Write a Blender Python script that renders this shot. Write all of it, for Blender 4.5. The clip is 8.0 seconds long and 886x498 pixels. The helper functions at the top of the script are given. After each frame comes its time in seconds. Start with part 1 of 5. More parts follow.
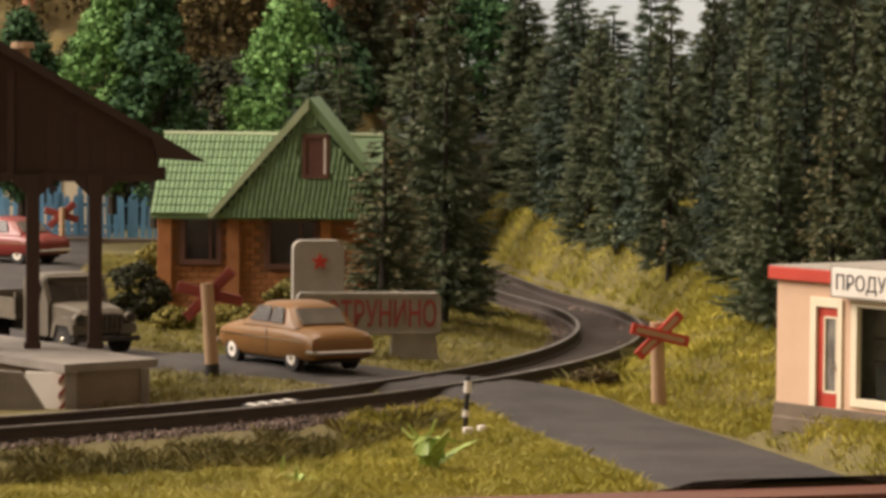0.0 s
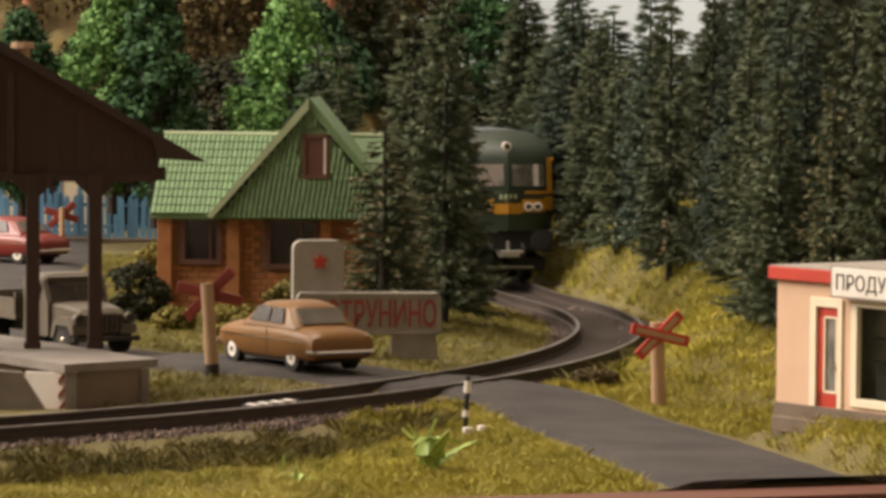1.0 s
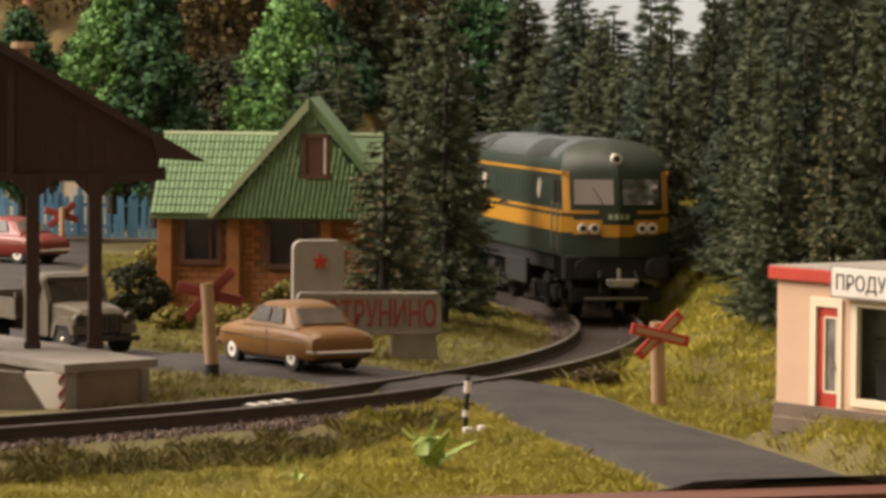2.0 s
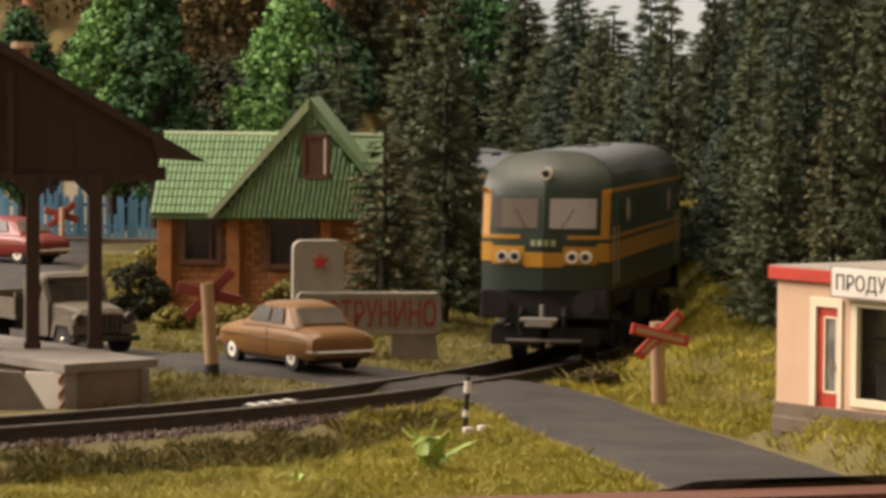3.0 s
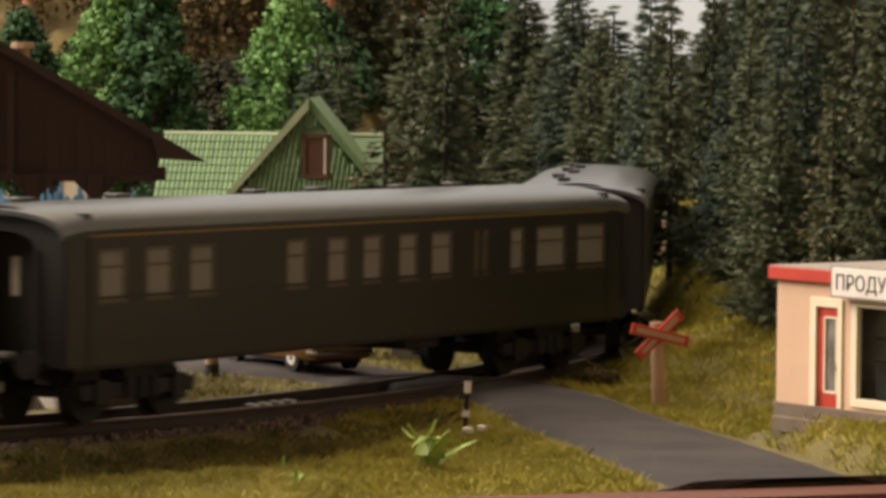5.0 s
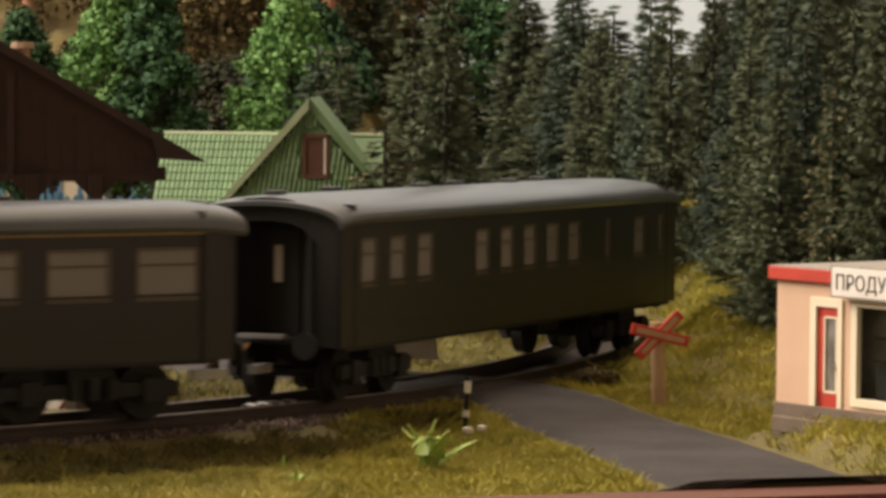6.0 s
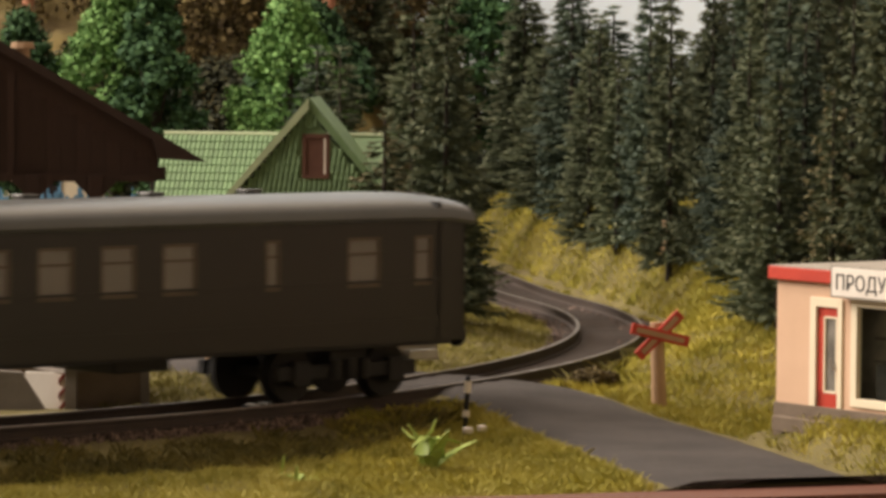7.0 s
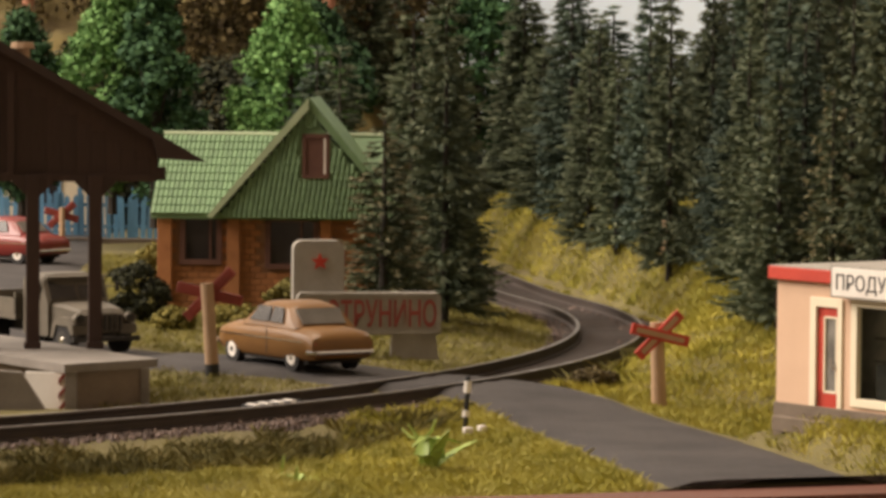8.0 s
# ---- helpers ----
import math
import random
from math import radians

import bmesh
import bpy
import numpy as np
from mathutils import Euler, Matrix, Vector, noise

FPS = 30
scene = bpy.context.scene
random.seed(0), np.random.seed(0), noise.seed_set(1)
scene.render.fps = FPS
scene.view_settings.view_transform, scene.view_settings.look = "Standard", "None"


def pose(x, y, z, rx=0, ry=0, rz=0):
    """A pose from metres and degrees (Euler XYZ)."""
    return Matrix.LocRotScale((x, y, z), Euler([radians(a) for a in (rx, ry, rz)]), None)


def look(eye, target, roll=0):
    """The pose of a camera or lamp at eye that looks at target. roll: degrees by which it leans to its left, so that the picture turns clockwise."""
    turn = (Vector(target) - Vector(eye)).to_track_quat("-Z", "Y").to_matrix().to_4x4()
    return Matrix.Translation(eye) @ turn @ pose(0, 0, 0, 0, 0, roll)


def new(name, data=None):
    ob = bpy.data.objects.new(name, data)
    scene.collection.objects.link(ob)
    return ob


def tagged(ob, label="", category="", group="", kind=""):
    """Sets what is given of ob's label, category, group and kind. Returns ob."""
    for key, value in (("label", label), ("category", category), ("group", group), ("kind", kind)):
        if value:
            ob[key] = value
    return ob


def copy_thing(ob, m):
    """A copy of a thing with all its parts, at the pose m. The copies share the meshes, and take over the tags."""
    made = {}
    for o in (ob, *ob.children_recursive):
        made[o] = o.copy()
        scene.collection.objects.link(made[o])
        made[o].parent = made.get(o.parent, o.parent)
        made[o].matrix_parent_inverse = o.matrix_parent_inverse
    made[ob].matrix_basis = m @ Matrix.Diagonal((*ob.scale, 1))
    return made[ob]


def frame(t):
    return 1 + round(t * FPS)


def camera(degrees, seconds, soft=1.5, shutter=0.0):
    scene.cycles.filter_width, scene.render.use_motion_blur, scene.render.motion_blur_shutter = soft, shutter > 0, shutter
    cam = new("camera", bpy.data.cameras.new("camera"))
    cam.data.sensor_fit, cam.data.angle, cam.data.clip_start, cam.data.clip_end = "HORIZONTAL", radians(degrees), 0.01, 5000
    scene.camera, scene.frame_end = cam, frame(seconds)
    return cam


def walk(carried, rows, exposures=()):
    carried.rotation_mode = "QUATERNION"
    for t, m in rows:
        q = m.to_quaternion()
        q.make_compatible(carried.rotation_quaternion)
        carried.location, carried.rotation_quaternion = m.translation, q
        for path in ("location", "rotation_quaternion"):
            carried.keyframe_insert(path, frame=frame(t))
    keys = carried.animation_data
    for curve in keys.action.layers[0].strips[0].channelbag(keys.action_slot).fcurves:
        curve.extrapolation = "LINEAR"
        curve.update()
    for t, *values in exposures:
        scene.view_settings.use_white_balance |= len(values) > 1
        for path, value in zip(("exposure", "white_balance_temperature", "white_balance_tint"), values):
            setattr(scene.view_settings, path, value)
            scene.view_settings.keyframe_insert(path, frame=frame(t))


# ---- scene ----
# A model railway in scale 1:87. Lengths below are in millimetres; K turns them into metres.
K = 0.001


def mm(x, y, z=0.0, rz=0.0, rx=0.0, ry=0.0):
    return pose(x * K, y * K, z * K, rx, ry, rz)


# ---------------------------------------------------------------- camera
cam = camera(12.4, 8.0, soft=3.5, shutter=0.3)
EYE = (0.0, 0.0, 0.0765)
AIM = (0.0, math.cos(0.05398), 0.0765 - math.sin(0.05398))
walk(cam, [(0.0, look(EYE, AIM, 0.48)), (8.0, look(EYE, AIM, 0.48))])

# ---------------------------------------------------------------- light
world = bpy.data.worlds.new("room_air")
scene.world = world
world.use_nodes = True
world.node_tree.nodes["Background"].inputs[0].default_value = (0.85, 0.92, 1.0, 1)
world.node_tree.nodes["Background"].inputs[1].default_value = 0.35
scene.view_settings.exposure = 0.0


def area_lamp(name, eye, target, sx, sy, watts, colour):
    data = bpy.data.lights.new(name, "AREA")
    data.shape, data.size, data.size_y, data.energy, data.color = "RECTANGLE", sx, sy, watts, colour
    ob = new(name, data)
    ob.matrix_world = look(eye, target)
    return ob


area_lamp("window_light", (-1.6, 1.15, 1.0), (0.0, 1.0, 0.0), 1.5, 0.95, 72, (1.0, 0.86, 0.73))
# unseen overhead fill, added to brighten the foreground and the trees
area_lamp("ceiling_light", (-0.4, 1.15, 1.35), (-0.05, 0.9, 0.0), 1.2, 0.4, 20, (1.0, 0.84, 0.69))

# ---------------------------------------------------------------- materials


def mat(name, c1, c2=None, size=4.0, rough=0.7, metal=0.0, bump=0.0, fine=0.6, vary=0.0, spec=0.4, stretch=(1, 1, 1)):
    """Two colours mixed by noise at two scales; size: the large patches, in millimetres."""
    m = bpy.data.materials.new(name)
    m.use_nodes = True
    nt = m.node_tree
    b = nt.nodes["Principled BSDF"]
    b.inputs["Roughness"].default_value, b.inputs["Metallic"].default_value = rough, metal
    b.inputs["Specular IOR Level"].default_value = spec
    c2 = c2 or tuple(v * 0.72 for v in c1)
    tc = nt.nodes.new("ShaderNodeTexCoord")
    mp = nt.nodes.new("ShaderNodeMapping")
    mp.inputs["Scale"].default_value = stretch
    nt.links.new(tc.outputs["Object"], mp.inputs["Vector"])
    n1 = nt.nodes.new("ShaderNodeTexNoise")
    n1.inputs["Scale"].default_value, n1.inputs["Detail"].default_value = 1000 / size, 4
    n2 = nt.nodes.new("ShaderNodeTexNoise")
    n2.inputs["Scale"].default_value, n2.inputs["Detail"].default_value = 1000 / fine, 3
    for n in (n1, n2):
        nt.links.new(mp.outputs["Vector"], n.inputs["Vector"])
    mixf = nt.nodes.new("ShaderNodeMath")
    mixf.operation = "MULTIPLY_ADD"
    mixf.inputs[1].default_value = 0.45
    nt.links.new(n2.outputs["Fac"], mixf.inputs[0])
    sc = nt.nodes.new("ShaderNodeMath")
    sc.operation = "MULTIPLY_ADD"
    sc.inputs[1].default_value, sc.inputs[2].default_value = 1.5, -0.48
    nt.links.new(n1.outputs["Fac"], sc.inputs[0])
    nt.links.new(sc.outputs[0], mixf.inputs[2])
    mix = nt.nodes.new("ShaderNodeMix")
    mix.data_type, mix.clamp_factor = "RGBA", True
    mix.inputs["A"].default_value, mix.inputs["B"].default_value = (*c1, 1), (*c2, 1)
    nt.links.new(mixf.outputs[0], mix.inputs["Factor"])
    out = mix.outputs["Result"]
    if vary:
        oi = nt.nodes.new("ShaderNodeObjectInfo")
        hs = nt.nodes.new("ShaderNodeHueSaturation")
        mr = nt.nodes.new("ShaderNodeMapRange")
        mr.inputs["To Min"].default_value, mr.inputs["To Max"].default_value = 1 - vary, 1 + vary
        nt.links.new(oi.outputs["Random"], mr.inputs["Value"])
        nt.links.new(mr.outputs["Result"], hs.inputs["Value"])
        nt.links.new(out, hs.inputs["Color"])
        out = hs.outputs["Color"]
    nt.links.new(out, b.inputs["Base Color"])
    if bump:
        bp = nt.nodes.new("ShaderNodeBump")
        bp.inputs["Strength"].default_value, bp.inputs["Distance"].default_value = bump, 0.0004
        nt.links.new(n2.outputs["Fac"], bp.inputs["Height"])
        nt.links.new(bp.outputs["Normal"], b.inputs["Normal"])
    return m


def island_mat(name, c1, c2, c3, rough=0.8, patch=0.0):
    """Colour by piece of the mesh, for needles, leaves and blades; patch: size in mm of larger patches."""
    m = bpy.data.materials.new(name)
    m.use_nodes = True
    nt = m.node_tree
    b = nt.nodes["Principled BSDF"]
    b.inputs["Roughness"].default_value = rough
    b.inputs["Specular IOR Level"].default_value = 0.25
    geo = nt.nodes.new("ShaderNodeNewGeometry")
    fac = geo.outputs["Random Per Island"]
    if patch:
        tc = nt.nodes.new("ShaderNodeTexCoord")
        n = nt.nodes.new("ShaderNodeTexNoise")
        n.inputs["Scale"].default_value, n.inputs["Detail"].default_value = 1000 / patch, 3
        nt.links.new(tc.outputs["Object"], n.inputs["Vector"])
        k = nt.nodes.new("ShaderNodeMath")
        k.operation = "MULTIPLY_ADD"
        k.inputs[1].default_value, k.inputs[2].default_value = 1.8, -0.65
        nt.links.new(n.outputs["Fac"], k.inputs[0])
        a = nt.nodes.new("ShaderNodeMath")
        a.operation = "MULTIPLY_ADD"
        a.inputs[1].default_value = 0.5
        nt.links.new(fac, a.inputs[0])
        nt.links.new(k.outputs[0], a.inputs[2])
        fac = a.outputs[0]
    ramp = nt.nodes.new("ShaderNodeValToRGB")
    e = ramp.color_ramp.elements
    e[0].color, e[1].color = (*c1, 1), (*c3, 1)
    e[1].position = 0.95
    mid = e.new(0.5)
    mid.color = (*c2, 1)
    nt.links.new(fac, ramp.inputs["Fac"])
    oi = nt.nodes.new("ShaderNodeObjectInfo")
    hs = nt.nodes.new("ShaderNodeHueSaturation")
    mr = nt.nodes.new("ShaderNodeMapRange")
    mr.inputs["To Min"].default_value, mr.inputs["To Max"].default_value = 0.75, 1.25
    nt.links.new(oi.outputs["Random"], mr.inputs["Value"])
    nt.links.new(mr.outputs["Result"], hs.inputs["Value"])
    nt.links.new(ramp.outputs["Color"], hs.inputs["Color"])
    nt.links.new(hs.outputs["Color"], b.inputs["Base Color"])
    return m


def glass_mat(name, tint, rough=0.05):
    m = bpy.data.materials.new(name)
    m.use_nodes = True
    b = m.node_tree.nodes["Principled BSDF"]
    b.inputs["Base Color"].default_value = (*tint, 1)
    b.inputs["Roughness"].default_value = rough
    b.inputs["Transmission Weight"].default_value = 1.0
    b.inputs["IOR"].default_value = 1.12
    return m


EARTH = mat("earth", (0.15, 0.128, 0.042), (0.09, 0.072, 0.03), 14, 0.95, bump=0.6, fine=0.8)
HILL = mat("hill_scrub", (0.17, 0.135, 0.04), (0.07, 0.043, 0.024), 40, 0.95, bump=1.0, fine=2.5)
ASPHALT = mat("asphalt", (0.066, 0.058, 0.055), (0.024, 0.021, 0.021), 14, 0.94, bump=1.0, fine=0.7)
BALLAST = mat("ballast_stone", (0.16, 0.12, 0.105), (0.07, 0.05, 0.045), 3, 0.95, bump=0.8, fine=0.7, vary=0.2)
SLEEPER = mat("sleeper_wood", (0.06, 0.045, 0.038), (0.035, 0.026, 0.022), 2, 0.85, vary=0.2)
RAIL = mat("rail_rust", (0.055, 0.038, 0.03), (0.03, 0.022, 0.02), 6, 0.7)
RAIL_TOP = mat("rail_head", (0.36, 0.33, 0.3), (0.2, 0.17, 0.15), 8, 0.38, metal=0.9)
FASCIA = mat("stained_board", (0.15, 0.052, 0.03), (0.09, 0.032, 0.02), 9, 0.6, stretch=(0.2, 1, 4))
NEEDLE = island_mat("spruce_needles", (0.042, 0.0571, 0.0319), (0.0756, 0.0966, 0.0538), (0.1344, 0.1554, 0.0882))
NEEDLE_B = island_mat("blue_spruce_needles", (0.0378, 0.0588, 0.0386), (0.0672, 0.0966, 0.0622), (0.1176, 0.1512, 0.0991))
NEEDLE_O = island_mat("brown_tipped_needles", (0.03, 0.043, 0.021), (0.06, 0.076, 0.036), (0.12, 0.126, 0.062))
NEEDLE_TIP = island_mat("spruce_tips", (0.063, 0.0823, 0.0487), (0.1092, 0.1302, 0.0798), (0.1932, 0.21, 0.1302))
NEEDLE_TIP_B = island_mat("blue_spruce_tips", (0.0546, 0.084, 0.0672), (0.0924, 0.1302, 0.105), (0.1596, 0.2058, 0.1638))
NEEDLE_TIP_O = island_mat("brown_spruce_tips", (0.1, 0.1, 0.055), (0.17, 0.16, 0.09), (0.27, 0.24, 0.15))
LEAF_BRIGHT = island_mat("bright_foliage", (0.05, 0.12, 0.03), (0.1, 0.21, 0.055), (0.18, 0.33, 0.11))
LEAF_DARK = island_mat("dark_foliage", (0.018, 0.05, 0.022), (0.035, 0.085, 0.035), (0.06, 0.13, 0.05))
BUSH_DARK = island_mat("dark_bush", (0.018, 0.022, 0.012), (0.032, 0.036, 0.018), (0.06, 0.062, 0.028))
BUSH_OLIVE = island_mat("olive_bush", (0.08, 0.075, 0.018), (0.15, 0.13, 0.03), (0.24, 0.2, 0.05))
BUSH_BROWN = island_mat("brown_bush", (0.05, 0.036, 0.018), (0.095, 0.072, 0.03), (0.16, 0.125, 0.05))
# foreground tone raised to make up for weak light there
GRASS = island_mat("static_grass", (0.3, 0.29, 0.06), (0.52, 0.47, 0.12), (0.7, 0.63, 0.2), patch=16)
# the same grass, darker: the bank's dimmer light is put into the colour
GRASS_DIMMED = island_mat("dimmed_static_grass", (0.14, 0.14, 0.022), (0.31, 0.28, 0.042), (0.48, 0.41, 0.08), patch=22)
# olive fibres, darkened further to paint in the shade of the trees
GRASS_SHADED = island_mat("shaded_inner_grass", (0.1, 0.1, 0.022), (0.19, 0.17, 0.04), (0.3, 0.26, 0.07), patch=9)
VERGE = island_mat("dull_verge_grass", (0.07, 0.066, 0.02), (0.15, 0.13, 0.034), (0.27, 0.22, 0.06), patch=8)
WEED = mat("weed_leaf", (0.24, 0.36, 0.06), (0.4, 0.48, 0.13), 4, 0.5)
BARK = mat("bark", (0.04, 0.032, 0.024), (0.025, 0.02, 0.016), 3, 0.9, bump=0.5)
PLANK = mat("brown_boards", (0.052, 0.027, 0.02), (0.032, 0.018, 0.014), 8, 0.8, bump=0.3, vary=0.15, stretch=(1, 1, 0.2))
ROOF_BROWN = mat("brown_roof", (0.045, 0.024, 0.018), (0.028, 0.016, 0.013), 8, 0.75)
CONCRETE = mat("concrete", (0.24, 0.215, 0.19), (0.14, 0.122, 0.105), 9, 0.85, bump=0.3)
CONCRETE_TAN = mat("tan_concrete", (0.2, 0.155, 0.115), (0.125, 0.095, 0.068), 7, 0.85, bump=0.3)
WHITE = mat("white_paint", (0.78, 0.74, 0.68), (0.66, 0.61, 0.55), 8, 0.6)
RED = mat("red_paint", (0.52, 0.05, 0.025), (0.38, 0.035, 0.02), 4, 0.5)
RED_FADED = mat("faded_red_paint", (0.3, 0.055, 0.04), (0.2, 0.04, 0.03), 3, 0.6)
BLACK = mat("black_paint", (0.018, 0.017, 0.017), (0.01, 0.01, 0.01), 4, 0.55)
POST_WOOD = mat("pale_wood", (0.46, 0.31, 0.19), (0.34, 0.215, 0.125), 5, 0.75, bump=0.2, stretch=(1, 1, 0.25))
STONE_GREY = mat("grey_cast_stone", (0.34, 0.315, 0.275), (0.23, 0.21, 0.18), 5, 0.85, bump=0.4)
TILE_GREEN = mat("green_roof_tile", (0.095, 0.165, 0.075), (0.135, 0.21, 0.105), 5, 0.65, vary=0.14)
TRIM_GREEN = mat("pale_green_trim", (0.36, 0.42, 0.27), (0.28, 0.34, 0.21), 6, 0.55)
BRICK = mat("orange_brick", (0.36, 0.15, 0.055), (0.24, 0.095, 0.035), 3, 0.8, bump=0.3, vary=0.18)
BRICK_GAP = mat("brick_mortar", (0.24, 0.13, 0.07), (0.18, 0.09, 0.045), 3, 0.9)
FRAME_BROWN = mat("brown_frame", (0.12, 0.052, 0.036), (0.08, 0.034, 0.025), 3, 0.6)
DARK_PANE = mat("dark_pane", (0.035, 0.028, 0.026), (0.022, 0.018, 0.018), 6, 0.15, spec=0.6)
PEACH = mat("peach_plaster", (0.66, 0.45, 0.31), (0.58, 0.385, 0.26), 8, 0.75, bump=0.1)
CREAM = mat("cream_trim", (0.8, 0.72, 0.55), (0.72, 0.63, 0.46), 6, 0.6)
SHOP_GLASS = glass_mat("shop_glass", (0.75, 0.78, 0.74))
CAR_TAN = mat("ochre_car_paint", (0.2, 0.096, 0.024), (0.15, 0.07, 0.018), 12, 0.42, spec=0.35)
CAR_RED = mat("red_car_paint", (0.2, 0.03, 0.025), (0.16, 0.024, 0.02), 12, 0.3, spec=0.5)
CHROME = mat("chrome", (0.75, 0.73, 0.7), (0.65, 0.62, 0.6), 6, 0.2, metal=1.0)
CAR_GLASS = mat("car_window", (0.035, 0.029, 0.024), (0.022, 0.018, 0.015), 6, 0.25, spec=0.3)
CAR_GLASS_PALE = mat("car_rear_window", (0.16, 0.145, 0.125), (0.1, 0.09, 0.08), 6, 0.25, spec=0.3)
RUBBER = mat("tyre_rubber", (0.02, 0.018, 0.017), (0.013, 0.012, 0.012), 3, 0.85)
TRUCK_GREY = mat("olive_grey_truck_paint", (0.13, 0.11, 0.082), (0.085, 0.072, 0.054), 5, 0.6)
TRUCK_DARK = mat("dark_truck_bed", (0.045, 0.04, 0.034), (0.03, 0.026, 0.023), 5, 0.7)
FENCE_BLUE = mat("blue_fence_paint", (0.12, 0.27, 0.42), (0.08, 0.19, 0.31), 3, 0.65, vary=0.2)
YELLOW_WALL = mat("cream_wall", (0.72, 0.62, 0.46), (0.64, 0.54, 0.38), 8, 0.8)
PINK_WALL = mat("pink_wall", (0.42, 0.24, 0.18), (0.34, 0.19, 0.14), 8, 0.8)
RUST_POLE = mat("rust_brown_pole", (0.3, 0.13, 0.07), (0.22, 0.09, 0.05), 3, 0.7)
LOCO_GREEN = mat("locomotive_green", (0.021, 0.034, 0.023), (0.016, 0.027, 0.018), 18, 0.45, spec=0.4)
LOCO_YELLOW = mat("locomotive_yellow", (0.44, 0.22, 0.022), (0.37, 0.18, 0.018), 10, 0.42)
LOCO_ROOF = mat("locomotive_roof", (0.045, 0.05, 0.05), (0.03, 0.034, 0.035), 12, 0.36, spec=0.6)
GRILLE = mat("dark_grille", (0.02, 0.024, 0.022), (0.013, 0.015, 0.014), 4, 0.6)
UNDER = mat("underframe_black", (0.016, 0.015, 0.015), (0.01, 0.0095, 0.0095), 4, 0.7)
COACH = mat("coach_dark_brown", (0.014, 0.0125, 0.01), (0.01, 0.009, 0.0075), 9, 0.46)
OCHRE_LINE = mat("ochre_lining", (0.3, 0.18, 0.05), (0.2, 0.12, 0.035), 5, 0.5)
COACH_ROOF = mat("coach_roof_grey", (0.075, 0.08, 0.082), (0.055, 0.058, 0.06), 14, 0.28, spec=0.6)
COACH_FRAME = mat("coach_window_frame", (0.1, 0.075, 0.05), (0.07, 0.052, 0.036), 3, 0.5)
COACH_PANE = glass_mat("coach_pane", (0.36, 0.34, 0.32), 0.25)
# the diffuse share greys the panes, imitating light seen through and reflected
COACH_PANE.node_tree.nodes["Principled BSDF"].inputs["Transmission Weight"].default_value = 0.45
# opaque pane; pale and dark streaks paint in the reflections of the glass
SHOP_PANE = mat("door_pane_reflections", (0.3, 0.28, 0.25), (0.06, 0.055, 0.05), 2.5, 0.1, spec=0.7, stretch=(1, 1, 0.6))
SEAT_RED = mat("seat_red", (0.28, 0.1, 0.07), (0.2, 0.07, 0.05), 4, 0.7)
CURTAIN = mat("pale_curtain", (0.5, 0.45, 0.38), (0.42, 0.37, 0.3), 3, 0.8)
STEEL = mat("grey_steel", (0.45, 0.44, 0.42), (0.3, 0.29, 0.28), 3, 0.4, metal=0.6)
ROOM_WALL = mat("room_wall_paint", (0.64, 0.59, 0.52), (0.58, 0.53, 0.46), 300, 0.9, fine=40)
ROOM_FLOOR = mat("room_floor", (0.25, 0.18, 0.12), (0.2, 0.14, 0.09), 200, 0.6, fine=30)
SKY_PAINT = mat("painted_sky", (0.62, 0.76, 0.93), (0.74, 0.83, 0.92), 120, 0.9, fine=30)

# ---------------------------------------------------------------- mesh helpers


def part(name, bm, material, parent=None, label="", smooth=False, at=None):
    """Links a bmesh, drawn in millimetres, as one mesh object under a thing or part."""
    me = bpy.data.meshes.new(name)
    bmesh.ops.scale(bm, vec=(K, K, K), verts=bm.verts)
    bmesh.ops.recalc_face_normals(bm, faces=bm.faces)
    bm.to_mesh(me)
    bm.free()
    for m in material if isinstance(material, (list, tuple)) else [material]:
        me.materials.append(m)
    if smooth:
        me.polygons.foreach_set("use_smooth", [True] * len(me.polygons))
        me.set_sharp_from_angle(angle=radians(42))
    ob = new(name, me)
    if parent:
        ob.parent = parent
    if at is not None:
        ob.matrix_basis = at
    if label:
        tagged(ob, label)
    return ob


def again(ob, name, at, parent=None):
    """Another object on the same mesh."""
    o = new(name, ob.data)
    o.parent = parent or ob.parent
    o.matrix_basis = at
    return o


def thing(name, at, label, category, group="", kind=""):
    ob = new(name)
    ob.empty_display_size = 0.005
    ob.matrix_basis = at
    return tagged(ob, label, category, group, kind)


def box(bm, x0, x1, y0, y1, z0, z1, bevel=0.0):
    made = bmesh.ops.create_cube(bm, size=1.0)["verts"]
    for v in made:
        v.co = Vector((x0 + (v.co.x + 0.5) * (x1 - x0), y0 + (v.co.y + 0.5) * (y1 - y0), z0 + (v.co.z + 0.5) * (z1 - z0)))
    if bevel:
        edges = list({e for v in made for e in v.link_edges})
        bmesh.ops.bevel(bm, geom=edges, offset=bevel, segments=2, affect="EDGES", profile=0.5)
    return bm


def boxes(*items, bevel=0.0):
    bm = bmesh.new()
    for i in items:
        box(bm, *i, bevel=bevel)
    return bm


def rod(bm, a, b, r0, r1=None, seg=10):
    """A tapered round bar from a to b."""
    a, b = Vector(a), Vector(b)
    made = bmesh.ops.create_cone(bm, cap_ends=True, segments=seg, radius1=r0, radius2=r0 if r1 is None else r1, depth=(b - a).length)["verts"]
    m = Matrix.Translation((a + b) / 2) @ (b - a).to_track_quat("Z", "Y").to_matrix().to_4x4()
    bmesh.ops.transform(bm, matrix=m, verts=made)
    return bm


def rods(*items, seg=10):
    bm = bmesh.new()
    for i in items:
        rod(bm, *i, seg=seg)
    return bm


